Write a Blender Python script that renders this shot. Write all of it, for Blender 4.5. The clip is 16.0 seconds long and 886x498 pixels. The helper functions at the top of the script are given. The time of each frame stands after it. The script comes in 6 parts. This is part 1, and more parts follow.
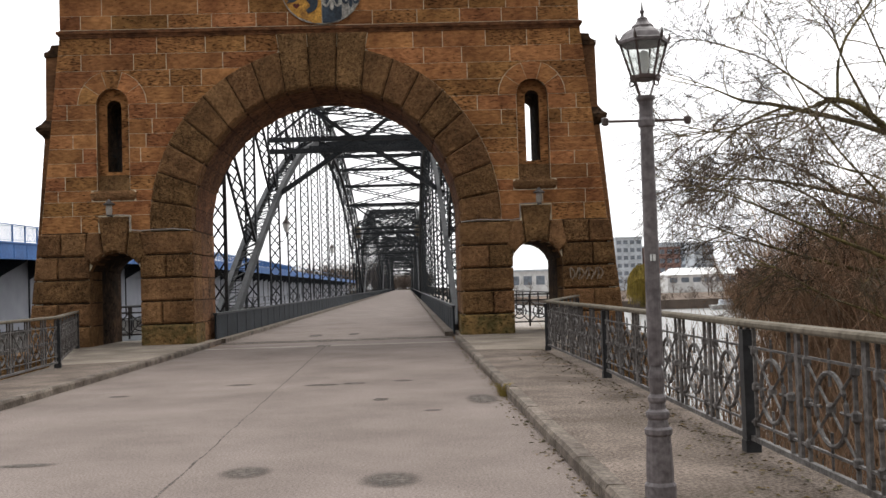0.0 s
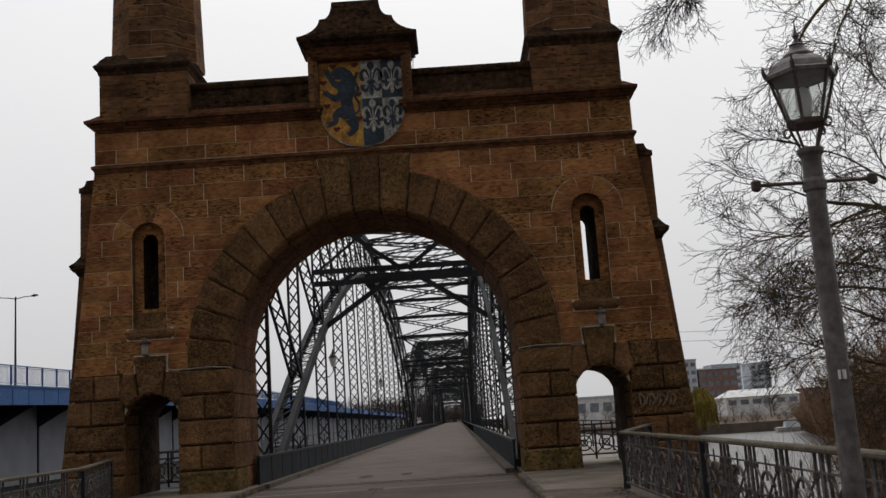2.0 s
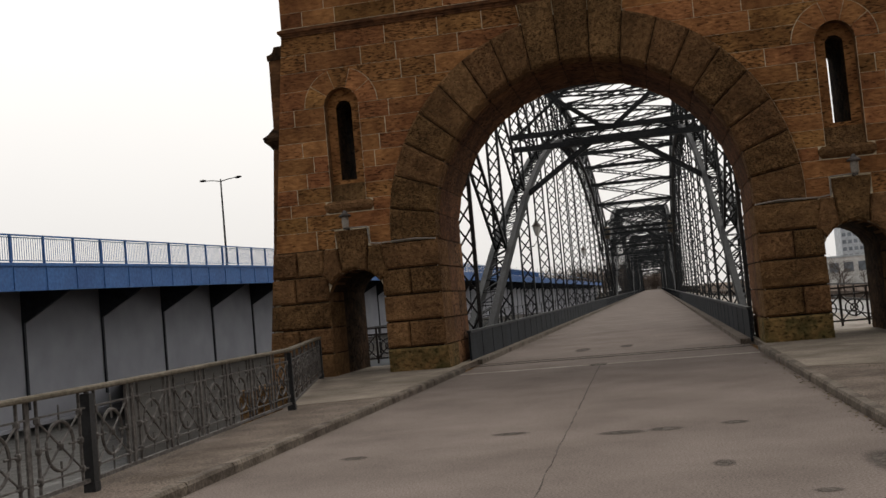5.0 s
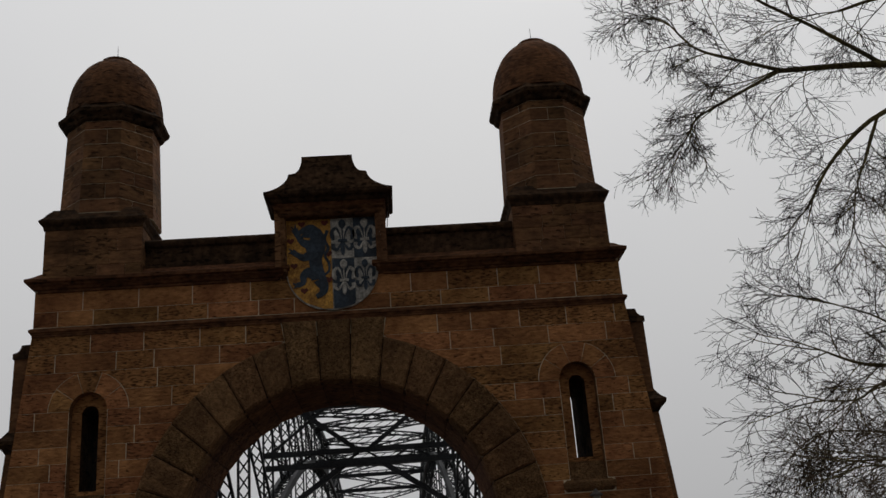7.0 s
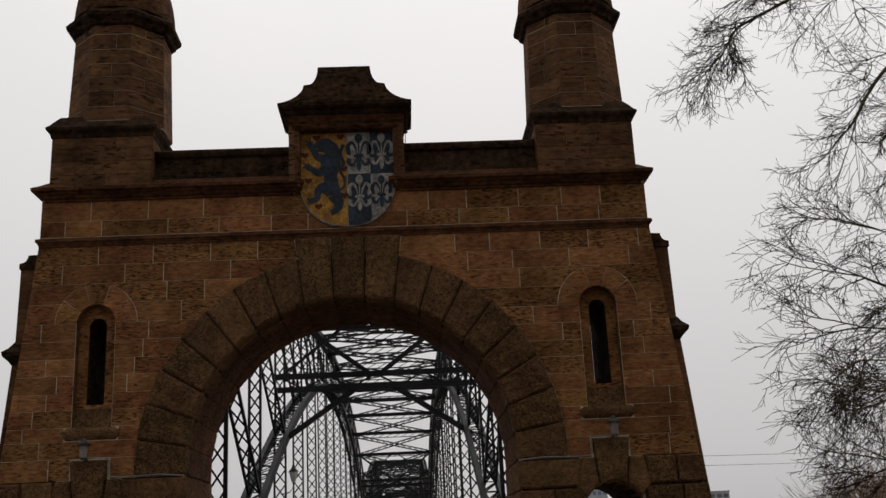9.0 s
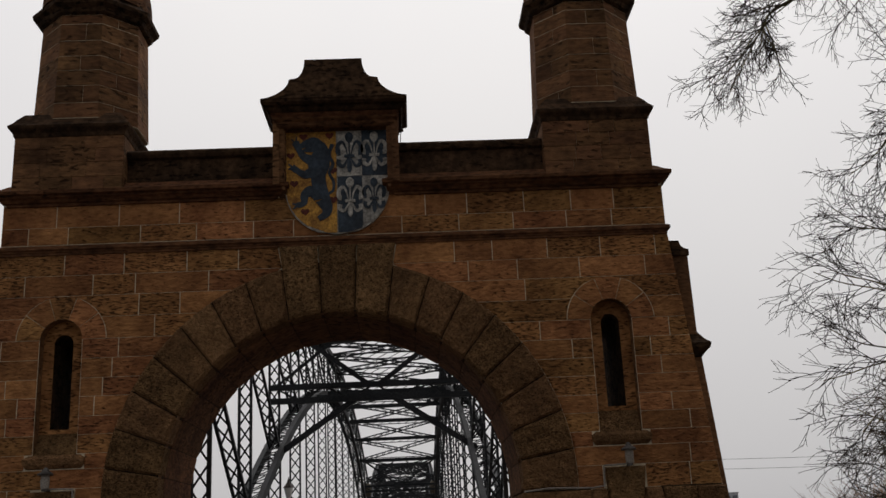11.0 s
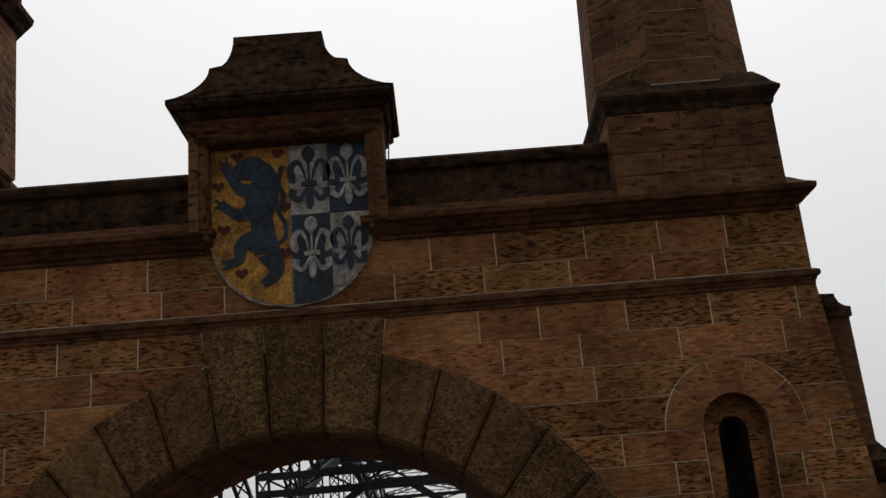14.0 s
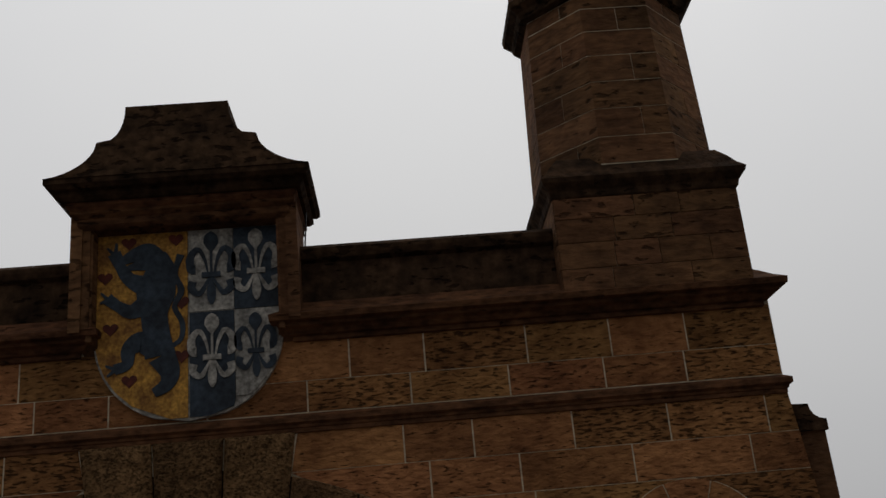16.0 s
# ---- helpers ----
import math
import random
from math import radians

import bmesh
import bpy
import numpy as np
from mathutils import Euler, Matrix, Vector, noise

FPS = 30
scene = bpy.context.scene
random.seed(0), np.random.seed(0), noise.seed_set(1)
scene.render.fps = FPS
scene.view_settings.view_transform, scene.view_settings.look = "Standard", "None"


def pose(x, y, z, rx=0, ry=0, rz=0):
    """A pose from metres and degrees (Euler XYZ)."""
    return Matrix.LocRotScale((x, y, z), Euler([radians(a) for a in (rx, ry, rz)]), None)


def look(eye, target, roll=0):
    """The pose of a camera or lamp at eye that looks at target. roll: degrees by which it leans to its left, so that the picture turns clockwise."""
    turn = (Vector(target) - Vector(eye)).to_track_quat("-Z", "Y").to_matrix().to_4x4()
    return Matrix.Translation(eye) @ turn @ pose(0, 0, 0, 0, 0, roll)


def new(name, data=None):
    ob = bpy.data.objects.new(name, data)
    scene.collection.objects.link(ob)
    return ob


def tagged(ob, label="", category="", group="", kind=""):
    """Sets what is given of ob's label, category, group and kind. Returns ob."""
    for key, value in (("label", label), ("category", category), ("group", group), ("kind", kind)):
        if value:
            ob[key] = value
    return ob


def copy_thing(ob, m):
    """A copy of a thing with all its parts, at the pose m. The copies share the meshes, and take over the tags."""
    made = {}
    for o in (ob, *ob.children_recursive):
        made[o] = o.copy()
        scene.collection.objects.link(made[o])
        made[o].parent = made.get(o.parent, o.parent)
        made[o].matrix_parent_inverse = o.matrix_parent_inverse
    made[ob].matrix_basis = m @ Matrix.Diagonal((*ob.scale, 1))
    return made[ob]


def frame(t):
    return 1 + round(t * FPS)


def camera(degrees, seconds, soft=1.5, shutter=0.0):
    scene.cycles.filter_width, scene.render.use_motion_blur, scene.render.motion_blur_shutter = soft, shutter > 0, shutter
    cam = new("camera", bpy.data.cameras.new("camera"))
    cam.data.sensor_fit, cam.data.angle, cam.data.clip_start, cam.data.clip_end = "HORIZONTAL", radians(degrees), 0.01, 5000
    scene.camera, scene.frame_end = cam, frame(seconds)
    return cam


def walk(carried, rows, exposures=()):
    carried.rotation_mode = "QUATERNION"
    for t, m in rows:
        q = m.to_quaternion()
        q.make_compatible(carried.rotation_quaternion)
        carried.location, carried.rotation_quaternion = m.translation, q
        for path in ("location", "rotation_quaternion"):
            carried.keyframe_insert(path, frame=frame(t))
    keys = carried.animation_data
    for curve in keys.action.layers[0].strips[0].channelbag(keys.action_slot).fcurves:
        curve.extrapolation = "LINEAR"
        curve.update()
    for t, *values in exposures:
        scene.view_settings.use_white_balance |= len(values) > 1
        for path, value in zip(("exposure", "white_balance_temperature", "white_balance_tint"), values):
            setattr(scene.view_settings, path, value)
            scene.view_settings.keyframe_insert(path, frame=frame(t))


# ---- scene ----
cam = camera(46.6, 16.0)
PATH = [
    (0, (2.320, -30.398, 1.546), (2.391, -28.401, 1.620), -1.81),
    (0.5, (2.350, -29.874, 1.577), (2.424, -27.886, 1.789), 0.27),
    (1, (2.362, -29.382, 1.589), (2.460, -27.412, 1.923), -2.31),
    (1.5, (2.321, -28.848, 1.601), (2.349, -26.877, 1.939), -4.14),
    (2, (2.171, -28.434, 1.604), (2.164, -26.461, 1.934), -3.81),
    (2.5, (2.016, -27.986, 1.572), (1.687, -26.034, 1.855), -3.21),
    (3, (1.889, -27.531, 1.583), (1.247, -25.649, 1.792), -5.21),
    (3.2, (1.817, -27.383, 1.592), (1.155, -25.507, 1.798), -5.24),
    (5.3, (1.432, -25.807, 1.688), (1.159, -23.828, 1.789), -4.98),
    (5.5, (1.441, -25.803, 1.690), (1.269, -23.817, 1.853), -4.74),
    (6, (1.460, -25.879, 1.694), (1.498, -23.933, 2.153), -4.39),
    (6.5, (1.379, -25.932, 1.672), (1.471, -24.044, 2.326), -4.55),
    (7, (1.316, -25.936, 1.655), (1.438, -24.057, 2.331), -4.47),
    (7.5, (1.294, -25.867, 1.644), (1.423, -23.965, 2.249), -3.61),
    (8, (1.291, -25.629, 1.640), (1.413, -23.704, 2.168), -3.17),
    (8.5, (1.275, -25.281, 1.634), (1.380, -23.353, 2.154), -3.23),
    (9, (1.247, -25.000, 1.618), (1.335, -23.079, 2.169), -2.79),
    (9.5, (1.269, -24.806, 1.617), (1.357, -22.909, 2.245), -2.57),
    (10, (1.330, -24.717, 1.619), (1.416, -22.808, 2.209), -2.46),
    (10.2, (1.356, -24.705, 1.620), (1.443, -22.794, 2.206), -2.50),
    (12.5, (1.977, -15.733, 5.326), (2.004, -13.789, 5.797), -3.58),
    (13, (2.023, -14.442, 5.603), (2.045, -12.529, 6.186), -4.10),
    (13.5, (2.111, -14.713, 5.592), (2.128, -12.804, 6.189), -4.51),
    (14, (2.026, -14.657, 5.519), (2.058, -12.751, 6.124), -4.80),
    (14.5, (2.015, -14.777, 5.596), (2.057, -12.866, 6.183), -4.92),
    (15, (2.159, -12.950, 6.171), (2.187, -11.027, 6.719), -4.82),
    (15.5, (2.515, -13.000, 6.664), (2.631, -11.127, 7.356), -5.61),
    (16, (2.653, -13.075, 6.867), (2.763, -11.193, 7.535), -5.30),
]
EXPOSURES = [(0.0, 1.15, 6500, 10), (0.5, 0.78, 6500, 10), (1.0, 0.25, 6500, 10), (1.5, 0.0, 6500, 10), (2.0, -0.18, 6500, 10.5), (2.5, -0.12, 6500, 11), (3.0, -0.17, 6550, 11), (5.5, 0.32, 6900, 10), (6.0, 0.0, 6600, 10), (6.5, -0.38, 6500, 10), (7.0, -0.74, 6500, 10), (7.5, -0.74, 6500, 10), (8.0, -0.54, 6500, 11), (9.0, -0.4, 6650, 12), (9.5, -0.66, 6700, 12), (10.2, -0.6, 6700, 12), (12.5, -0.12, 6500, 11), (13.5, -0.3, 6500, 10), (14.5, -0.28, 6500, 10), (15.0, -0.14, 6500, 10), (15.5, -0.42, 6500, 10), (16.0, -0.72, 6500, 10)]
walk(cam, [(t, look(eye, target, roll)) for t, eye, target, roll in PATH], EXPOSURES)
SKY = 1.14

# ---- world and light ----
world = bpy.data.worlds.new("overcast_sky")
scene.world = world
world.use_nodes = True
wn, wl = world.node_tree.nodes, world.node_tree.links
wn.clear()
sky = wn.new("ShaderNodeTexSky")
sky.sky_type, sky.sun_disc = "NISHITA", False
sky.sun_elevation, sky.sun_rotation, sky.dust_density, sky.air_density = radians(57), radians(20), 4.0, 1.0
calm = wn.new("ShaderNodeHueSaturation")
calm.inputs["Saturation"].default_value, calm.inputs["Value"].default_value = 0.1, 0.12
wl.new(sky.outputs[0], calm.inputs["Color"])
cl_coord = wn.new("ShaderNodeTexCoord")
cl_noise = wn.new("ShaderNodeTexNoise")
cl_noise.inputs["Scale"].default_value, cl_noise.inputs["Detail"].default_value = 1.6, 4
wl.new(cl_coord.outputs["Generated"], cl_noise.inputs["Vector"])
cl_ramp = wn.new("ShaderNodeValToRGB")
cl_ramp.color_ramp.elements[0].position, cl_ramp.color_ramp.elements[0].color = 0.3, (0.93, 0.935, 0.96, 1)
cl_ramp.color_ramp.elements[1].position, cl_ramp.color_ramp.elements[1].color = 0.7, (1.03, 1.03, 1.03, 1)
wl.new(cl_noise.outputs["Fac"], cl_ramp.inputs[0])
cloud = wn.new("ShaderNodeMix")
cloud.data_type = "RGBA"
cloud.inputs[0].default_value = 0.88
wl.new(calm.outputs[0], cloud.inputs[6])
wl.new(cl_ramp.outputs[0], cloud.inputs[7])
# the cloud is brighter over the river ahead than behind
sep = wn.new("ShaderNodeSeparateXYZ")
wl.new(cl_coord.outputs["Generated"], sep.inputs[0])
grad = wn.new("ShaderNodeMapRange")
grad.interpolation_type = "SMOOTHSTEP"
grad.inputs[1].default_value, grad.inputs[2].default_value = -0.8, 0.75
grad.inputs[3].default_value, grad.inputs[4].default_value = 0.36, 1.0
wl.new(sep.outputs["Y"], grad.inputs[0])
lit = wn.new("ShaderNodeMix")
lit.data_type, lit.blend_type = "RGBA", "MULTIPLY"
lit.inputs[0].default_value = 1.0
wl.new(cloud.outputs[2], lit.inputs[6])
wl.new(grad.outputs[0], lit.inputs[7])
# an overcast sky is dimmer towards the horizon than overhead
rise = wn.new("ShaderNodeMapRange")
rise.inputs[1].default_value, rise.inputs[2].default_value = 0.0, 0.6
rise.inputs[3].default_value, rise.inputs[4].default_value = 0.62, 1.07
wl.new(sep.outputs["Z"], rise.inputs[0])
dome = wn.new("ShaderNodeMix")
dome.data_type, dome.blend_type = "RGBA", "MULTIPLY"
dome.inputs[0].default_value = 1.0
wl.new(lit.outputs[2], dome.inputs[6])
wl.new(rise.outputs[0], dome.inputs[7])
bg = wn.new("ShaderNodeBackground")
bg.inputs["Strength"].default_value = SKY
wl.new(dome.outputs[2], bg.inputs["Color"])
wout = wn.new("ShaderNodeOutputWorld")
wl.new(bg.outputs[0], wout.inputs["Surface"])

sun = new("sun", bpy.data.lights.new("sun", "SUN"))
sun.data.energy, sun.data.angle, sun.data.color = 0.6, radians(25), (1.0, 0.97, 0.92)
sun.matrix_world = look((0, 0, 50), (-12, -30, 0))


# ---- materials ----
def mat(name, base, dark=None, light=None, rough=0.8, metal=0.0, grain=12.0, patch=0.9, bump=0.15, vary=0.0, spread=(0.35, 0.65), streak=0.0, bump_scale=None, contrast=(0.32, 0.68), spec=0.25, hues=1.0, pits=None):
    """A worn surface: a base colour with patches at a large scale and grain at a small one, and a fine relief."""
    m = bpy.data.materials.new(name)
    m.use_nodes = True
    n, l = m.node_tree.nodes, m.node_tree.links
    b = n["Principled BSDF"]
    b.inputs["Roughness"].default_value, b.inputs["Metallic"].default_value = rough, metal
    b.inputs["Specular IOR Level"].default_value = spec
    geo = n.new("ShaderNodeNewGeometry")
    big, small = n.new("ShaderNodeTexNoise"), n.new("ShaderNodeTexNoise")
    big.inputs["Scale"].default_value, big.inputs["Detail"].default_value, big.inputs["Roughness"].default_value = patch, 6, 0.62
    small.inputs["Scale"].default_value, small.inputs["Detail"].default_value = grain, 7
    pos = geo.outputs["Position"]
    if streak:
        mp = n.new("ShaderNodeMapping")
        mp.inputs["Scale"].default_value = (1, 1, streak)
        l.new(pos, mp.inputs["Vector"])
        pos2 = mp.outputs[0]
    else:
        pos2 = pos
    l.new(pos, big.inputs["Vector"])
    l.new(pos2, small.inputs["Vector"])
    ramp = n.new("ShaderNodeValToRGB")
    dk = dark or tuple(c * 0.6 for c in base)
    lt = light or tuple(min(1, c * 1.3) for c in base)
    e = ramp.color_ramp.elements
    e[0].position, e[0].color = spread[0], (*dk, 1)
    e[1].position, e[1].color = spread[1], (*base, 1)
    l.new(big.outputs["Fac"], ramp.inputs[0])
    ramp2 = n.new("ShaderNodeValToRGB")
    e = ramp2.color_ramp.elements
    e[0].position, e[0].color = contrast[0], tuple([d / max(b_, 1e-4) for d, b_ in zip(dk, base)]) + (1,)
    e[1].position, e[1].color = contrast[1], tuple([d / max(b_, 1e-4) for d, b_ in zip(lt, base)]) + (1,)
    l.new(small.outputs["Fac"], ramp2.inputs[0])
    mul = n.new("ShaderNodeMix")
    mul.data_type, mul.blend_type = "RGBA", "MULTIPLY"
    mul.inputs[0].default_value = 0.75
    l.new(ramp.outputs[0], mul.inputs[6])
    l.new(ramp2.outputs[0], mul.inputs[7])
    out = mul.outputs[2]
    if vary:
        info = n.new("ShaderNodeObjectInfo")
        isl = n.new("ShaderNodeMath")
        isl.operation = "ADD"
        l.new(info.outputs["Random"], isl.inputs[0])
        l.new(geo.outputs["Random Per Island"], isl.inputs[1])
        fr = n.new("ShaderNodeMath")
        fr.operation = "FRACT"
        l.new(isl.outputs[0], fr.inputs[0])
        hs = n.new("ShaderNodeHueSaturation")
        hue, val = n.new("ShaderNodeMapRange"), n.new("ShaderNodeMapRange")
        hue.inputs[3].default_value, hue.inputs[4].default_value = 0.5 - 0.014 * vary * hues, 0.5 + 0.012 * vary * hues
        val.inputs[3].default_value, val.inputs[4].default_value = 1 - 0.5 * vary, 1 + 0.45 * vary
        wn2 = n.new("ShaderNodeTexWhiteNoise")
        wn2.noise_dimensions = "1D"
        l.new(fr.outputs[0], wn2.inputs["W"])
        l.new(fr.outputs[0], hue.inputs[0])
        l.new(wn2.outputs["Value"], val.inputs[0])
        l.new(hue.outputs[0], hs.inputs["Hue"])
        l.new(val.outputs[0], hs.inputs["Value"])
        l.new(out, hs.inputs["Color"])
        out = hs.outputs[0]
    pit = None
    if pits:
        # sharp little hollows, drawn out along the stone's bed, more in some blocks than in others
        scale, flat, lo, hi, shade = pits
        pmap, pn4, pick, pw, add, rng, pmix = (n.new("ShaderNode" + k) for k in ("Mapping", "TexNoise", "ObjectInfo", "Math", "Math", "MapRange", "Mix"))
        pmap.inputs["Scale"].default_value = (1, 1, flat)
        pn4.noise_dimensions = "4D"
        pn4.inputs["Scale"].default_value, pn4.inputs["Detail"].default_value = scale, 4
        l.new(pos, pmap.inputs["Vector"])
        l.new(pmap.outputs[0], pn4.inputs["Vector"])
        pw.operation, pw.inputs[1].default_value = "MULTIPLY", 23.0
        l.new(pick.outputs["Random"], pw.inputs[0])
        l.new(pw.outputs[0], pn4.inputs["W"])
        add.operation, add.inputs[1].default_value = "MULTIPLY_ADD", 0.11
        l.new(pick.outputs["Random"], add.inputs[0])
        l.new(pn4.outputs["Fac"], add.inputs[2])
        rng.inputs[1].default_value, rng.inputs[2].default_value = lo, hi
        l.new(add.outputs[0], rng.inputs[0])
        pit = rng.outputs[0]
        pmix.data_type, pmix.blend_type = "RGBA", "MULTIPLY"
        pmix.inputs[0].default_value = 1.0
        # Shade in the hollows is put into the colour: tone multiplies it in.
        tone = n.new("ShaderNodeMapRange")
        tone.inputs[3].default_value, tone.inputs[4].default_value = shade, 1.0
        l.new(pit, tone.inputs[0])
        l.new(out, pmix.inputs[6])
        l.new(tone.outputs[0], pmix.inputs[7])
        out = pmix.outputs[2]
    l.new(out, b.inputs["Base Color"])
    if bump:
        bp = n.new("ShaderNodeBump")
        bp.inputs["Strength"].default_value, bp.inputs["Distance"].default_value = min(1, bump * 3), 0.02 * bump / 0.15
        if bump_scale:
            bn = n.new("ShaderNodeTexNoise")
            bn.inputs["Scale"].default_value, bn.inputs["Detail"].default_value = bump_scale, 5
            l.new(pos2, bn.inputs["Vector"])
            l.new(bn.outputs["Fac"], bp.inputs["Height"])
        else:
            l.new(small.outputs["Fac"], bp.inputs["Height"])
        if pit:
            bq = n.new("ShaderNodeBump")
            bq.inputs["Strength"].default_value, bq.inputs["Distance"].default_value = 0.9, 0.03
            l.new(pit, bq.inputs["Height"])
            l.new(bp.outputs[0], bq.inputs["Normal"])
            bp = bq
        l.new(bp.outputs[0], b.inputs["Normal"])
    return m


M_STONE = mat("sandstone", (0.47, 0.217, 0.08), (0.225, 0.095, 0.036), (0.53, 0.255, 0.1), 0.9, grain=5.0, patch=1.0, bump=0.4, vary=0.5, streak=2.0, bump_scale=8, contrast=(0.28, 0.6), spec=0.12, hues=1.4, pits=(8.0, 4.0, 0.4, 0.475, 0.3))
M_RUST = mat("rough_sandstone", (0.36, 0.195, 0.087), (0.2, 0.108, 0.05), (0.42, 0.235, 0.108), 0.95, grain=9, patch=1.1, bump=0.85, vary=0.36, bump_scale=22, contrast=(0.33, 0.67), spec=0.08, hues=1.0, pits=(24, 1.5, 0.42, 0.52, 0.46))
# Soot on caps and hood; inside slits and passages, shade put into colour.
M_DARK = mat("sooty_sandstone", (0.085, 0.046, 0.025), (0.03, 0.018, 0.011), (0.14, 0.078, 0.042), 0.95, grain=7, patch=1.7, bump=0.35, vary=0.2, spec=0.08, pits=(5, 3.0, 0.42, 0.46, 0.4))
M_FRAME = mat("red_brown_moulded_stone", (0.165, 0.077, 0.036), (0.075, 0.036, 0.019), (0.28, 0.125, 0.058), 0.92, grain=6, patch=1.2, bump=0.3, vary=0.3, streak=2.4, spec=0.08, pits=(5, 3.0, 0.39, 0.43, 0.4))
M_MOSS = mat("mossy_sandstone", (0.25, 0.14, 0.056), (0.11, 0.08, 0.032), (0.3, 0.18, 0.075), 0.95, grain=9, patch=2.0, bump=0.6, vary=0.3, spec=0.08, pits=(10, 1.5, 0.41, 0.5, 0.5))
M_SHAFT = mat("grey_brown_sandstone", (0.235, 0.114, 0.051), (0.115, 0.057, 0.028), (0.3, 0.152, 0.07), 0.92, grain=5, patch=1.0, bump=0.3, vary=0.5, streak=2.4, spec=0.1, hues=0.9, pits=(4.5, 2.8, 0.39, 0.44, 0.4))
M_JOINT = mat("dirty_dark_joint", (0.06, 0.042, 0.026), (0.03, 0.022, 0.015), None, 0.95, grain=9, patch=1.6, bump=0.1, spec=0.05)
M_MORTAR = mat("lime_mortar", (0.82, 0.7, 0.52), (0.55, 0.45, 0.32), None, 0.95, grain=9, patch=1.6, bump=0.1, spec=0.1)
M_STEEL = mat("grey_painted_steel", (0.042, 0.047, 0.052), (0.02, 0.022, 0.025), (0.07, 0.077, 0.082), 0.6, grain=16, patch=0.5, bump=0.05, spec=0.15)
# Grey of the mast lamps; on the truss flange it paints in skylight.
M_STEEL_L = mat("light_and_sky_lit_grey_steel", (0.048, 0.051, 0.055), (0.026, 0.027, 0.029), None, 0.7, grain=16, patch=0.7, bump=0.05, spec=0.15)
M_PLATE = mat("dark_blue_grey_steel", (0.03, 0.036, 0.043), (0.017, 0.02, 0.024), None, 0.7, grain=14, patch=0.6, bump=0.06, spec=0.1)
M_RAIL = mat("weathered_iron_railing", (0.125, 0.114, 0.108), (0.055, 0.048, 0.044), (0.2, 0.185, 0.175), 0.65, grain=24, patch=3, bump=0.12)
M_POST = mat("dark_iron", (0.035, 0.035, 0.037), None, None, 0.5, grain=20, patch=2, bump=0.08)
M_CAP = mat("weathered_handrail", (0.15, 0.126, 0.1), (0.095, 0.08, 0.06), (0.2, 0.172, 0.135), 0.85, grain=14, patch=1.2, bump=0.12, spec=0.12)
M_ROAD = mat("worn_asphalt", (0.205, 0.168, 0.149), (0.125, 0.1, 0.087), (0.3, 0.25, 0.222), 0.9, grain=46, patch=0.5, bump=0.16, spread=(0.3, 0.7), spec=0.15, contrast=(0.34, 0.66))
M_WALKWAY = mat("pavement_asphalt", (0.175, 0.137, 0.115), (0.085, 0.066, 0.052), (0.28, 0.225, 0.19), 0.92, grain=34, patch=1.0, bump=0.25, spec=0.15, contrast=(0.38, 0.6))
M_KERB = mat("kerb_stone", (0.21, 0.174, 0.144), (0.085, 0.068, 0.053), None, 0.85, grain=26, patch=2.2, bump=0.15, vary=0.3, spec=0.2)
M_PALE = mat("pale_concrete", (0.42, 0.385, 0.34), (0.25, 0.22, 0.19), None, 0.85, grain=30, patch=1.2, bump=0.08)
M_PAVE = mat("pale_pavement", (0.3, 0.252, 0.205), (0.17, 0.14, 0.11), (0.38, 0.325, 0.27), 0.9, grain=30, patch=0.9, bump=0.2, spec=0.15)
M_STAIN = mat("tar_patch", (0.12, 0.1, 0.083), (0.07, 0.06, 0.05), None, 0.8, grain=40, patch=3, bump=0.15)
M_BLUE = mat("blue_painted_steel", (0.055, 0.16, 0.4), (0.04, 0.11, 0.29), None, 0.55, grain=6, patch=0.4, bump=0.02)
M_BLUE_L = mat("pale_blue_painted_rail", (0.16, 0.27, 0.4), (0.1, 0.18, 0.3), None, 0.55, grain=8, patch=1, bump=0.02)
M_GIRDER = mat("grey_girder_paint", (0.3, 0.305, 0.335), (0.25, 0.255, 0.285), None, 0.7, grain=0.6, patch=0.05, bump=0, spread=(0.25, 0.75), contrast=(0.2, 0.8))
# Near-black tone: the shade below the road deck is painted into the steel.
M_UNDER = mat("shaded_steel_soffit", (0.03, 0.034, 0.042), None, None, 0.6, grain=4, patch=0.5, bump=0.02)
M_BARK = mat("mossy_bark", (0.17, 0.135, 0.05), (0.065, 0.052, 0.03), (0.25, 0.205, 0.07), 0.95, grain=20, patch=1.5, bump=0.4, spec=0.1)
M_TWIG = mat("brown_grey_twigs", (0.042, 0.033, 0.025), (0.025, 0.02, 0.016), (0.065, 0.05, 0.036), 0.9, grain=5, patch=0.5, bump=0, spec=0.05)
M_TWIG_L = mat("light_brown_twigs", (0.14, 0.105, 0.07), (0.08, 0.06, 0.043), (0.19, 0.145, 0.095), 0.9, grain=5, patch=0.5, bump=0, spec=0.05)
M_SHRUB = mat("brown_shrub_stems", (0.36, 0.225, 0.14), (0.2, 0.125, 0.08), (0.45, 0.3, 0.19), 0.9, grain=3, patch=0.35, bump=0, vary=0.5, spec=0.1)
M_WILLOW = mat("yellow_willow", (0.34, 0.25, 0.05), (0.2, 0.15, 0.035), None, 0.9, grain=2, patch=0.2, bump=0, vary=0.4)
M_BANK = mat("muddy_bank", (0.1, 0.075, 0.052), (0.05, 0.038, 0.026), (0.15, 0.115, 0.08), 0.95, grain=3, patch=0.2, bump=0.4, spec=0.1)
M_SHORE = mat("very_dark_shore", (0.03, 0.026, 0.022), (0.016, 0.014, 0.012), None, 0.9, grain=3, patch=0.3, bump=0.3, spec=0.1)
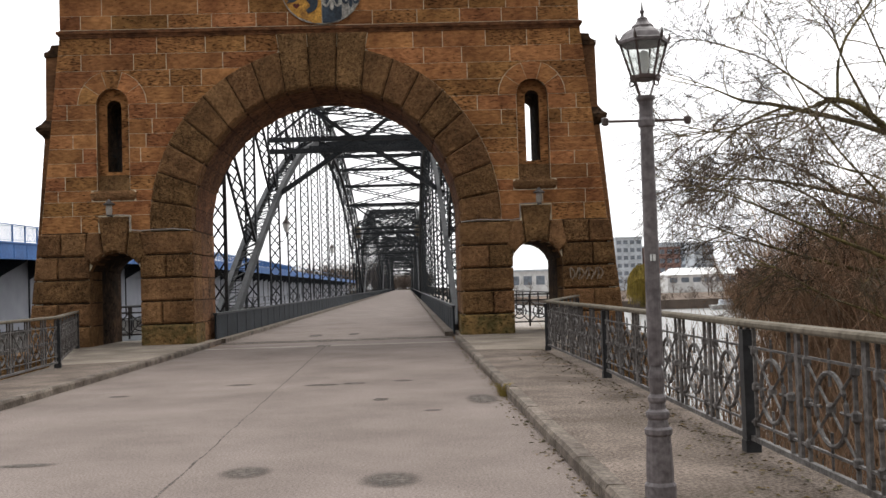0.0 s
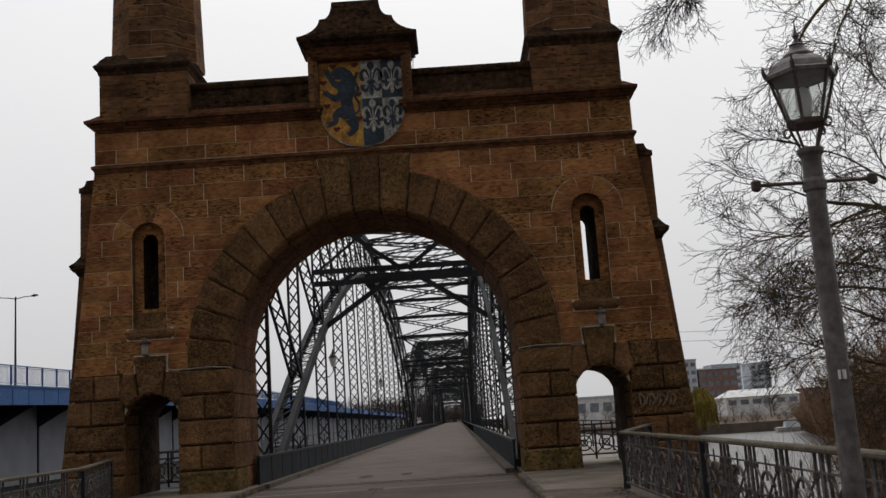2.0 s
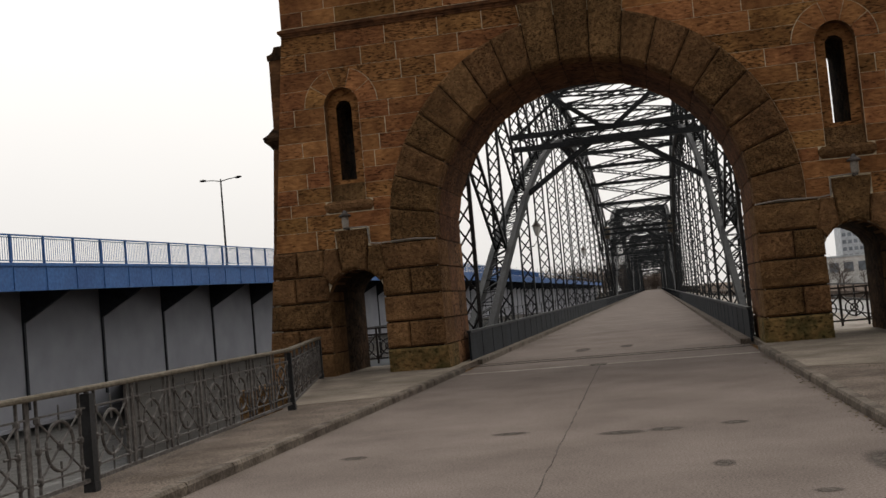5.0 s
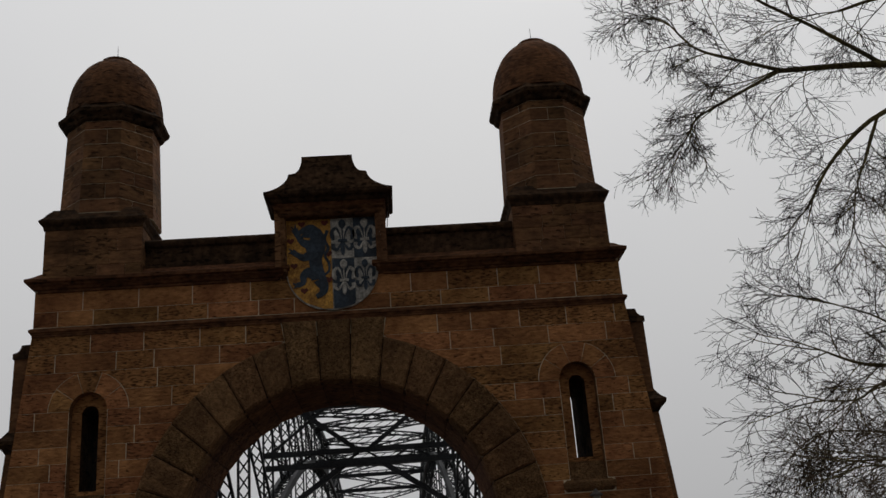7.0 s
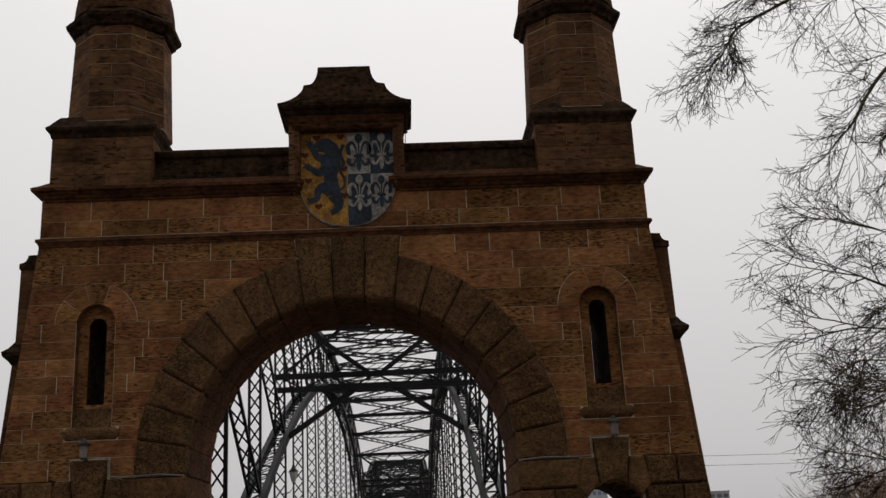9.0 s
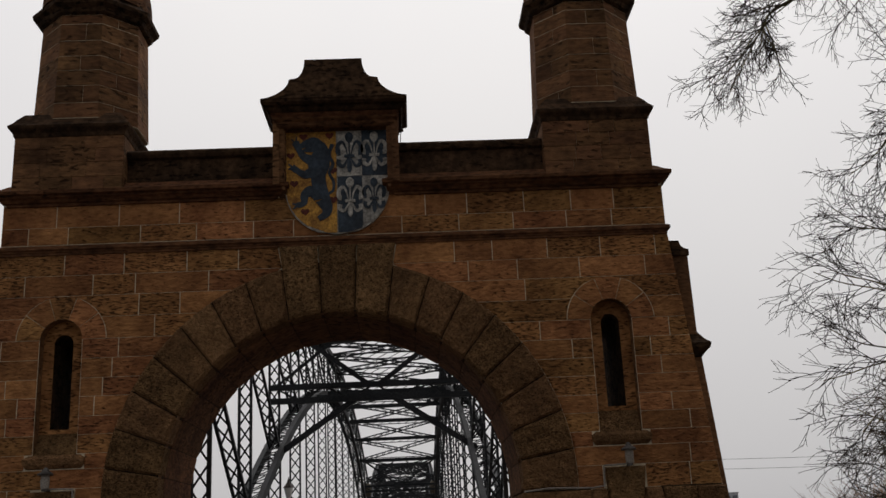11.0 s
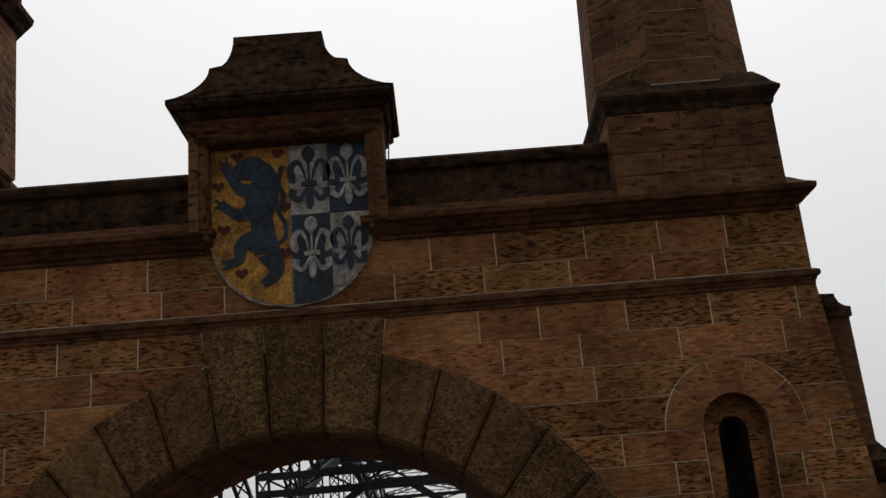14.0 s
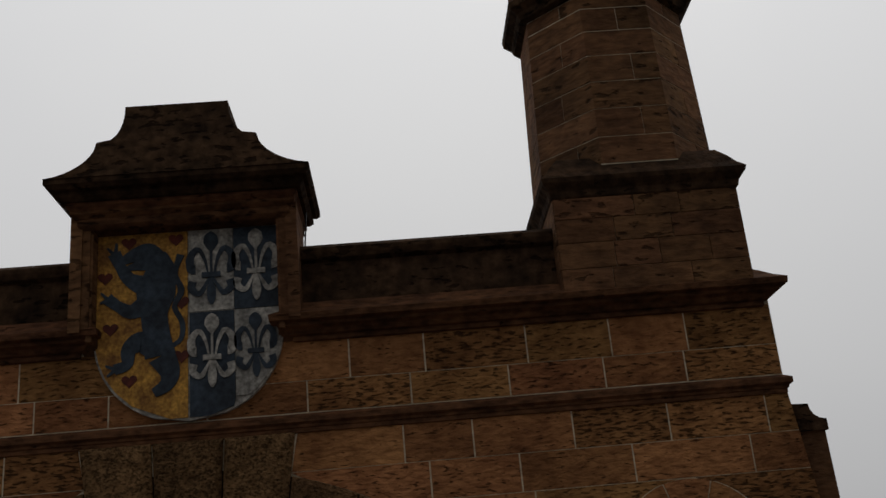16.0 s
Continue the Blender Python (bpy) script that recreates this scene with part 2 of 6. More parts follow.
M_WOODS = mat("far_bare_woods", (0.2, 0.16, 0.13), (0.13, 0.105, 0.09), None, 1.0, grain=0.6, patch=0.05, bump=0, spec=0.0)
M_LEAF = mat("dead_leaves_and_moss", (0.16, 0.095, 0.042), (0.07, 0.06, 0.025), (0.26, 0.17, 0.08), 0.95, grain=30, patch=4, bump=0.4, vary=0.6)
M_HOUSE = mat("brown_facade", (0.3, 0.19, 0.16), (0.24, 0.15, 0.13), None, 0.9, grain=0.8, patch=0.1, bump=0)
M_OFFICE = mat("grey_facade", (0.58, 0.62, 0.66), (0.5, 0.54, 0.58), None, 0.6, grain=0.8, patch=0.1, bump=0)
M_WHITE = mat("white_facade", (0.8, 0.8, 0.78), (0.7, 0.7, 0.68), None, 0.8, grain=0.8, patch=0.1, bump=0)
M_WINDOW = mat("far_window_glass", (0.28, 0.32, 0.37), None, None, 0.3, grain=1, patch=0.1, bump=0)
M_GOLD = mat("gold_shield_paint", (0.8, 0.4, 0.065), (0.3, 0.13, 0.03), (0.92, 0.52, 0.1), 0.7, grain=22, patch=4, bump=0.12)
M_NAVY = mat("dark_blue_shield_paint", (0.045, 0.068, 0.1), (0.026, 0.036, 0.05), (0.075, 0.1, 0.13), 0.65, grain=14, patch=3, bump=0.1)
M_SILVER = mat("silver_shield_paint", (0.64, 0.6, 0.53), (0.25, 0.235, 0.21), (0.8, 0.76, 0.68), 0.7, grain=22, patch=5, bump=0.15)
M_RED = mat("red_shield_paint", (0.16, 0.035, 0.022), (0.09, 0.025, 0.018), None, 0.7, grain=14, patch=3, bump=0.1)
M_LAMP = mat("grey_brown_lamp_paint", (0.155, 0.135, 0.135), (0.083, 0.07, 0.07), (0.225, 0.2, 0.2), 0.5, grain=22, patch=3, bump=0.05)
M_LAMP_D = mat("dark_lantern_frame", (0.1, 0.072, 0.064), (0.05, 0.037, 0.033), None, 0.5, grain=20, patch=4, bump=0.04)
M_OPAL = mat("frosted_bulb", (0.8, 0.8, 0.78), (0.7, 0.7, 0.68), None, 0.35, grain=3, patch=1, bump=0)
M_MARK = mat("white_paint", (0.75, 0.75, 0.73), (0.6, 0.6, 0.58), None, 0.7, grain=20, patch=3, bump=0)
M_GRAF = mat("grey_spray_paint", (0.36, 0.29, 0.22), (0.22, 0.16, 0.11), None, 0.85, grain=14, patch=4, bump=0)

sn, sl = M_STAIN.node_tree.nodes, M_STAIN.node_tree.links
s_geo, s_noise, s_ramp = sn.new("ShaderNodeNewGeometry"), sn.new("ShaderNodeTexNoise"), sn.new("ShaderNodeMapRange")
s_noise.inputs["Scale"].default_value, s_noise.inputs["Detail"].default_value = 9, 8
s_ramp.inputs[1].default_value, s_ramp.inputs[2].default_value = 0.38, 0.6
sl.new(s_geo.outputs["Position"], s_noise.inputs["Vector"])
sl.new(s_noise.outputs["Fac"], s_ramp.inputs[0])
sl.new(s_ramp.outputs[0], sn["Principled BSDF"].inputs["Alpha"])

# a soft-edged tar stain: it thins out towards its rim
M_BLOT = mat("soft_tar_stain", (0.11, 0.09, 0.076), (0.06, 0.05, 0.042), None, 0.85, grain=40, patch=3, bump=0.1)
bn_, bl_ = M_BLOT.node_tree.nodes, M_BLOT.node_tree.links
b_co, b_len, b_fade, b_geo, b_noise, b_mul = (bn_.new("ShaderNode" + k) for k in ("TexCoord", "VectorMath", "MapRange", "NewGeometry", "TexNoise", "Math"))
b_len.operation = "DISTANCE"
b_len.inputs[1].default_value = (0.5, 0.5, 0.0)
b_flat = bn_.new("ShaderNodeVectorMath")
b_flat.operation = "MULTIPLY"
b_flat.inputs[1].default_value = (1, 1, 0)
bl_.new(b_co.outputs["Generated"], b_flat.inputs[0])
bl_.new(b_flat.outputs[0], b_len.inputs[0])
b_fade.interpolation_type = "SMOOTHSTEP"
b_fade.inputs[1].default_value, b_fade.inputs[2].default_value, b_fade.inputs[3].default_value, b_fade.inputs[4].default_value = 0.16, 0.47, 1.0, 0.0
bl_.new(b_len.outputs["Value"], b_fade.inputs[0])
b_noise.inputs["Scale"].default_value, b_noise.inputs["Detail"].default_value = 14, 6
bl_.new(b_geo.outputs["Position"], b_noise.inputs["Vector"])
b_mul.operation = "MULTIPLY"
bl_.new(b_fade.outputs[0], b_mul.inputs[0])
bl_.new(b_noise.outputs["Fac"], b_mul.inputs[1])
b_gain = bn_.new("ShaderNodeMath")
b_gain.operation, b_gain.use_clamp, b_gain.inputs[1].default_value = "MULTIPLY", True, 1.6
bl_.new(b_mul.outputs[0], b_gain.inputs[0])
bl_.new(b_gain.outputs[0], bn_["Principled BSDF"].inputs["Alpha"])

M_GLASS = bpy.data.materials.new("lantern_glass")
M_GLASS.use_nodes = True
pn, pl = M_GLASS.node_tree.nodes, M_GLASS.node_tree.links
pn.clear()
p_clear, p_gloss, p_dust, p_mix, p_mix2, p_out = (pn.new("ShaderNode" + k) for k in ("BsdfTransparent", "BsdfGlossy", "BsdfDiffuse", "MixShader", "MixShader", "OutputMaterial"))
p_clear.inputs["Color"].default_value = (0.93, 0.94, 0.93, 1)
p_gloss.inputs["Roughness"].default_value = 0.08
p_dust.inputs["Color"].default_value = (0.55, 0.53, 0.5, 1)
p_mix2.inputs[0].default_value = 0.06
p_mix.inputs[0].default_value = 0.07
pl.new(p_clear.outputs[0], p_mix.inputs[1])
pl.new(p_gloss.outputs[0], p_mix.inputs[2])
pl.new(p_mix.outputs[0], p_mix2.inputs[1])
pl.new(p_dust.outputs[0], p_mix2.inputs[2])
pl.new(p_mix2.outputs[0], p_out.inputs["Surface"])

M_WATER = bpy.data.materials.new("river_water")
M_WATER.use_nodes = True
gn, gl = M_WATER.node_tree.nodes, M_WATER.node_tree.links
gb = gn["Principled BSDF"]
gb.inputs["Base Color"].default_value, gb.inputs["Roughness"].default_value = (0.1, 0.096, 0.088, 1), 0.33
gb.inputs["IOR"].default_value = 1.33
g_geo, g_map, g_noise, g_bump = gn.new("ShaderNodeNewGeometry"), gn.new("ShaderNodeMapping"), gn.new("ShaderNodeTexNoise"), gn.new("ShaderNodeBump")
g_map.inputs["Scale"].default_value = (1.0, 0.5, 1)
g_noise.inputs["Scale"].default_value, g_noise.inputs["Detail"].default_value = 1.1, 6
g_bump.inputs["Strength"].default_value, g_bump.inputs["Distance"].default_value = 1.0, 0.3
gl.new(g_geo.outputs["Position"], g_map.inputs["Vector"])
gl.new(g_map.outputs[0], g_noise.inputs["Vector"])
gl.new(g_noise.outputs["Fac"], g_bump.inputs["Height"])
gl.new(g_bump.outputs[0], gb.inputs["Normal"])


# ---- building helpers ----
class Acc:
    """Vertices and faces gathered for one mesh."""

    def __init__(self):
        self.v, self.f = [], []

    def add(self, verts, faces):
        k = len(self.v)
        self.v += [tuple(p) for p in verts]
        self.f += [tuple(i + k for i in f) for f in faces]

    def box(self, x0, x1, y0, y1, z0, z1):
        self.add([(x, y, z) for z in (z0, z1) for y in (y0, y1) for x in (x0, x1)],
                 [(0, 2, 3, 1), (4, 5, 7, 6), (0, 1, 5, 4), (2, 6, 7, 3), (0, 4, 6, 2), (1, 3, 7, 5)])

    def beam(self, p, q, w, h, up=(0, 0, 1)):
        """A bar from p to q, w wide across and h high."""
        p, q = Vector(p), Vector(q)
        d = (q - p).normalized()
        s = d.cross(Vector(up))
        if s.length < 1e-3:
            s = d.cross(Vector((1, 0, 0)))
        s.normalize()
        u = s.cross(d)
        s, u = s * w / 2, u * h / 2
        self.add([p - s - u, p + s - u, p + s + u, p - s + u, q - s - u, q + s - u, q + s + u, q - s + u],
                 [(3, 2, 1, 0), (4, 5, 6, 7), (0, 1, 5, 4), (1, 2, 6, 5), (2, 3, 7, 6), (3, 0, 4, 7)])

    def tube(self, pts, radii, sides=6, cap=True):
        """A tapered tube along points."""
        pts = [Vector(p) for p in pts]
        k = len(self.v)
        for i, p in enumerate(pts):
            d = (pts[min(i + 1, len(pts) - 1)] - pts[max(i - 1, 0)]).normalized()
            a = d.cross(Vector((0, 0, 1)) if abs(d.z) < 0.9 else Vector((1, 0, 0))).normalized()
            b = d.cross(a)
            for s in range(sides):
                t = 2 * math.pi * s / sides
                self.v.append(tuple(p + (a * math.cos(t) + b * math.sin(t)) * radii[i]))
        for i in range(len(pts) - 1):
            for s in range(sides):
                s2 = (s + 1) % sides
                self.f.append((k + i * sides + s, k + i * sides + s2, k + (i + 1) * sides + s2, k + (i + 1) * sides + s))
        if cap:
            self.f.append(tuple(k + s for s in range(sides))[::-1])
            self.f.append(tuple(k + (len(pts) - 1) * sides + s for s in range(sides)))

    def lathe(self, prof, cx, cy, sides=24, turn=0.0):
        """A turned form from rows of radius and height."""
        k = len(self.v)
        for r, z in prof:
            for s in range(sides):
                t = 2 * math.pi * (s + turn) / sides
                self.v.append((cx + r * math.cos(t), cy + r * math.sin(t), z))
        for i in range(len(prof) - 1):
            for s in range(sides):
                s2 = (s + 1) % sides
                self.f.append((k + i * sides + s, k + i * sides + s2, k + (i + 1) * sides + s2, k + (i + 1) * sides + s))
        self.f.append(tuple(k + s for s in range(sides))[::-1])
        self.f.append(tuple(k + (len(prof) - 1) * sides + s for s in range(sides)))

    def prism(self, poly, y0, y1):
        """A polygon in x and z, drawn out from y0 (front) to y1."""
        n = len(poly)
        k = len(self.v)
        self.v += [(x, y0, z) for x, z in poly] + [(x, y1, z) for x, z in poly]
        self.f.append(tuple(k + i for i in range(n)))
        self.f.append(tuple(k + n + i for i in range(n))[::-1])
        for i in range(n):
            j = (i + 1) % n
            self.f.append((k + j, k + i, k + n + i, k + n + j))

    def bossed(self, poly, y_back, y_edge, y_face, inset):
        """A block with a chamfered face: its outline at y_edge, shrunk to y_face."""
        n = len(poly)
        cx, cz = sum(p[0] for p in poly) / n, sum(p[1] for p in poly) / n
        ring = []
        for x, z in poly:
            d = math.hypot(x - cx, z - cz)
            s = max(0.2, (d - inset * 1.3) / max(d, 1e-6))
            ring.append((cx + (x - cx) * s, cz + (z - cz) * s))
        k = len(self.v)
        self.v += [(x, y_back, z) for x, z in poly] + [(x, y_edge, z) for x, z in poly] + [(x, y_face, z) for x, z in ring]
        for i in range(n):
            j = (i + 1) % n
            self.f.append((k + j, k + i, k + n + i, k + n + j)[::-1])
            self.f.append((k + n + j, k + n + i, k + 2 * n + i, k + 2 * n + j)[::-1])
        self.f.append(tuple(k + 2 * n + i for i in range(n)))
        self.f.append(tuple(k + i for i in range(n))[::-1])


def mesh_of(name, acc, material, smooth=False):
    me = bpy.data.meshes.new(name)
    me.from_pydata(acc.v, [], acc.f)
    bm = bmesh.new()
    bm.from_mesh(me)
    bmesh.ops.recalc_face_normals(bm, faces=bm.faces)
    bm.to_mesh(me)
    bm.free()
    me.materials.append(material)
    if smooth:
        for p in me.polygons:
            p.use_smooth = True
    me.update()
    return me


def part(name, acc, material, parent=None, label="", smooth=False):
    ob = new(name, mesh_of(name, acc, material, smooth))
    ob.parent = parent
    if label:
        tagged(ob, label)
    return ob


def bare(name, label, category, group="", kind="", at=(0, 0, 0)):
    """An empty at a thing's base."""
    ob = new(name)
    ob.location = at
    return tagged(ob, label, category, group, kind)


def wide(z):
    """Half the portal's width at a height."""
    return 8.70 - 0.107 * z if z < 9.3 else 7.69


RND = random.Random(7)

# ---- water, road and banks ----
acc = Acc()
acc.add([(-3000, -2500, -2.6), (3000, -2500, -2.6), (3000, 4500, -2.6), (-3000, 4500, -2.6)], [(0, 1, 2, 3)])
tagged(part("water", acc, M_WATER), "grey rippled river water under an overcast sky", "river", kind="structure")

acc = Acc()
acc.box(-3.45, 3.65, -60, 2.2, -0.6, 0.0)
road = tagged(part("road", acc, M_ROAD), "worn grey-brown asphalt carriageway leading through the portal", "road", kind="structure")

KL, KR = -3.45, 3.65
acc = Acc()
acc.add([(-7.6, 3.4, 0.12), (-7.6, -0.6, 0.12), (-5.25, -8.5, 0.12), (-4.75, -16.2, 0.12), (-4.3, -60, 0.12), (KL - 0.15, -60, 0.12), (KL - 0.15, 3.4, 0.12),
         (-7.6, 3.4, -4), (-7.6, -0.6, -4), (-5.25, -8.5, -4), (-4.75, -16.2, -4), (-4.3, -60, -4), (KL - 0.15, -60, -4), (KL - 0.15, 3.4, -4)],
        [(0, 1, 2, 3, 4, 5, 6)] + [(i, i + 7, (i + 1) % 7 + 7, (i + 1) % 7) for i in range(7)])
tagged(part("pavement", acc, M_WALKWAY), "gritty grey-brown pavement behind a stone kerb", "pavement", kind="structure")
acc = Acc()
acc.add([(7.6, 3.4, 0.12), (7.6, -0.6, 0.12), (5.5, -8.3, 0.12), (5.35, -22, 0.12), (5.2, -60, 0.12), (KR + 0.15, -60, 0.12), (KR + 0.15, 3.4, 0.12),
         (7.6, 3.4, -4), (7.6, -0.6, -4), (5.5, -8.3, -4), (5.35, -22, -4), (5.2, -60, -4), (KR + 0.15, -60, -4), (KR + 0.15, 3.4, -4)],
        [(6, 5, 4, 3, 2, 1, 0)] + [(i, (i + 1) % 7, (i + 1) % 7 + 7, i + 7) for i in range(7)])
tagged(part("pavement", acc, M_WALKWAY), "gritty grey-brown pavement with moss along its edge", "pavement", kind="structure")

for side, x0 in ((-1, KL), (1, KR)):
    kerb = bare("kerb", "worn kerb stones laid end to end along the road", "kerb", kind="structure")
    shapes = []
    for k in range(3):
        acc = Acc()
        acc.add([(0, 0.006, -0.3), (0.15, 0.006, -0.3), (0.15, 1.194, -0.3), (0, 1.194, -0.3), (0, 0.006, 0.09), (0.15, 0.006, 0.125), (0.15, 1.194, 0.125), (0, 1.194, 0.09 + 0.004 * k),
                 (0.025, 0.02, 0.127), (0.025, 1.18, 0.127)],
                [(0, 3, 2, 1), (0, 4, 7, 3), (1, 2, 6, 5), (4, 8, 9, 7), (8, 5, 6, 9), (0, 1, 5, 8, 4), (3, 7, 9, 6, 2)])
        shapes.append(mesh_of("kerb_stone", acc, M_KERB))
    for i in range(48):
        y = -58 + i * 1.2
        if y > -1.2:
            break
        ob = new("kerb_stone", shapes[i % 3])
        ob.parent = kerb
        ob.matrix_basis = pose(x0, y, 0) @ Matrix.Diagonal((side, 1, 1, 1)) @ pose(0.0, 0, RND.uniform(-0.004, 0.004), 0, RND.uniform(-0.4, 0.4), RND.uniform(-0.2, 0.2))

# paler paving in front of the side doors
for sgn in (-1, 1):
    acc = Acc()
    xk = (KR if sgn > 0 else -KL) + 0.16
    q = [(sgn * xk, -7.4), (sgn * 5.3, -8.0), (sgn * 5.45, -7.6), (sgn * 7.2, -0.75), (sgn * 7.2, 3.3), (sgn * xk, 3.3)]
    if sgn < 0:
        q = q[::-1]
    acc.add([(x, y, 0.126) for x, y in q] + [(x, y, 0.1) for x, y in q], [tuple(range(6)), tuple(range(11, 5, -1))] + [(i, i + 6, (i + 1) % 6 + 6, (i + 1) % 6) for i in range(6)])
    tagged(part("pavement", acc, M_PAVE), "paler worn concrete paving by the side door", "pavement", kind="structure")

# marks on the carriageway
acc = Acc()
acc.box(-3.4, 3.6, -1.42, -1.2, 0.0, 0.006)
tagged(part("expansion_joint", acc, M_PALE), "pale concrete expansion strip across the road", "joint", kind="structure")
acc = Acc()
acc.box(-0.25, 0.12, -1.6, -1.1, 0.004, 0.010)
tagged(part("drain_cover", acc, M_STAIN), "small dark drain cover in the road", "drain cover")
acc = Acc()
acc.box(-3.6, 3.7, 1.2, 1.5, 0.0, 0.008)
acc.box(-3.6, 3.7, 2.0, 2.16, 0.0, 0.008)
tagged(part("expansion_joint", acc, M_STAIN), "dark steel expansion joint in the road", "joint", kind="structure")
acc = Acc()
x, y = 0.55, -34.0
pts = []
while y < -1.3:
    pts.append((x + RND.uniform(-0.012, 0.012), y))
    y += 0.35
    x -= 0.35 * 0.0175
for (xa, ya), (xb, yb) in zip(pts, pts[1:]):
    w = RND.uniform(0.006, 0.014)
    acc.add([(xa - w, ya, 0.004), (xa + w, ya, 0.004), (xb + w, yb, 0.004), (xb - w, yb, 0.004)], [(0, 1, 2, 3)])
tagged(part("road_seam", acc, M_STAIN), "thin dark tar seam along the road", "seam", kind="structure")


def blotch(px, py, rx, ry, name="road_stain", label="dark worn tar patch on the asphalt", material=M_BLOT):
    a = Acc()
    n = 22
    ring = []
    for i in range(n):
        t = 2 * math.pi * i / n
        r = 1 + 0.3 * noise.noise(Vector((math.cos(t) * 1.5 + px, math.sin(t) * 1.5 + py, 3)))
        ring.append((px + rx * r * math.cos(t), py + ry * r * math.sin(t), 0.005))
    a.add(ring, [tuple(range(n))])
    return tagged(part(name, a, material), label, "road stain", group="stains on the road", kind="structure")


for px, py, rx, ry in ((0.85, -21.4, 0.3, 0.36), (2.15, -22.0, 0.3, 0.4), (1.9, -15.9, 0.14, 0.25), (0.9, -13.4, 0.34, 0.22), (1.4, -13.3, 0.26, 0.2), (2.2, -13.1, 0.2, 0.18), (-0.55, -12.9, 0.3, 0.2), (-2.2, -14.2, 0.2, 0.16), (2.6, -17.4, 0.16, 0.12), (-1.3, -20.6, 0.4, 0.14), (-0.9, 5.5, 0.3, 1.2), (0.4, 5.8, 0.25, 1.0)):
    blotch(px, py, rx, ry)

# a tuft of dead grass at the kerb
rt = random.Random(77)
acc = Acc()
for i in range(70):
    x, y = KR - 0.04 + rt.gauss(0, 0.03), -16 + rt.gauss(0, 0.13)
    t, h = rt.uniform(0, 6.28), rt.uniform(0.06, 0.24)
    acc.tube([(x, y, 0.0), (x + 0.3 * h * math.cos(t), y + 0.3 * h * math.sin(t), h * 0.7), (x + 0.8 * h * math.cos(t), y + 0.8 * h * math.sin(t), h * 0.85)], [0.004, 0.003, 0.001], 3, False)
tagged(part("grass_tuft", acc, M_WILLOW), "tuft of dry yellow grass growing at the kerb", "grass")
blotch(KR - 0.35, -16.3, 0.3, 0.8, label="dirt washed up along the kerb")

# ---- the sandstone portal ----
portal = bare("bridge_portal", "brown sandstone bridge gate with a round arch and two domed turrets", "gatehouse")
R_IN, R_OUT, ZC, DEEP = 3.98, 5.15, 3.66, 3.3
DX0, DX1, DSP, DTOP = 5.43, 6.95, 2.3, 2.86


def door_arc(x0, x1, zs, zt, n=8):
    """A flat arch from (x0, zs) to (x1, zs), zt at its crown."""
    h, c = zt - zs, (x1 - x0) / 2
    r = (c * c + h * h) / (2 * h)
    a = math.asin(c / r)
    return [((x0 + x1) / 2 - r * math.sin(a - 2 * a * i / n), zt - r + r * math.cos(a - 2 * a * i / n)) for i in range(n + 1)]


def outline():
    """The portal's outline with its three ways through, from the ground up and round."""
    arch = [(R_IN * math.cos(t), ZC + R_IN * math.sin(t)) for t in np.linspace(math.pi, 0, 33)]
    right = [(DX0, 0), (DX0, DSP)] + door_arc(DX0, DX1, DSP, DTOP)[1:-1] + [(DX1, DSP), (DX1, 0)]
    left = [(-x, z) for x, z in right][::-1]
    pts = [(-wide(0), 0)] + left + [(-R_IN, 0)] + arch + [(R_IN, 0)] + right + [(wide(0), 0)]
    pts += [(wide(9.3), 9.3), (7.69, 10.5), (-7.69, 10.5), (-wide(9.3), 9.3)]
    return pts


def slab(name, holes, y0, y1, material, label="", reveal=M_SHAFT):
    bm = bmesh.new()
    edges = []
    for loop in [outline()] + holes:
        vs = [bm.verts.new((x, y0, z)) for x, z in loop]
        edges += [bm.edges.new((vs[i], vs[(i + 1) % len(vs)])) for i in range(len(vs))]
    bmesh.ops.triangle_fill(bm, use_beauty=True, use_dissolve=False, edges=edges)
    out = bmesh.ops.extrude_face_region(bm, geom=list(bm.faces))
    for v in out["geom"]:
        if isinstance(v, bmesh.types.BMVert):
            v.co.y = y1
    bmesh.ops.recalc_face_normals(bm, faces=bm.faces)
    me = bpy.data.meshes.new(name)
    bm.to_mesh(me)
    bm.free()
    me.materials.append(material)
    me.materials.append(reveal)
    for f in me.polygons:
        f.material_index = 0 if abs(f.normal.y) > 0.5 else 1
    ob = new(name, me)
    ob.parent = portal
    if label:
        tagged(ob, label)
    return ob


def niche(cx, half, z0, zc, n=12):
    return [(cx - half, z0), (cx + half, z0)] + [(cx + half * math.cos(t), zc + half * math.sin(t)) for t in np.linspace(0, math.pi, n)]


slab("front_wall", [niche(s * 6.2, 0.47, 4.62, 7.22) for s in (-1, 1)], 0.0, 0.28, M_MORTAR, "mortared face of the wall behind the stones")
# Slit and passage sides get dark stone, so their shade is in the colour.
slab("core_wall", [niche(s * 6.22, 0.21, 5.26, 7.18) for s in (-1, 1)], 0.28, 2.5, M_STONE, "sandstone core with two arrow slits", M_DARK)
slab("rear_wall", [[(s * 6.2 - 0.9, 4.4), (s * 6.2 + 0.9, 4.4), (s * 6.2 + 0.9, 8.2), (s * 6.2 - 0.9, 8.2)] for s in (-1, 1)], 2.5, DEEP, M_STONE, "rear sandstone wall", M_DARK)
acc = Acc()
acc.box(-7.7, 7.7, 0.05, DEEP, 10.5, 10.62)
part("wall_top", acc, M_DARK, portal)

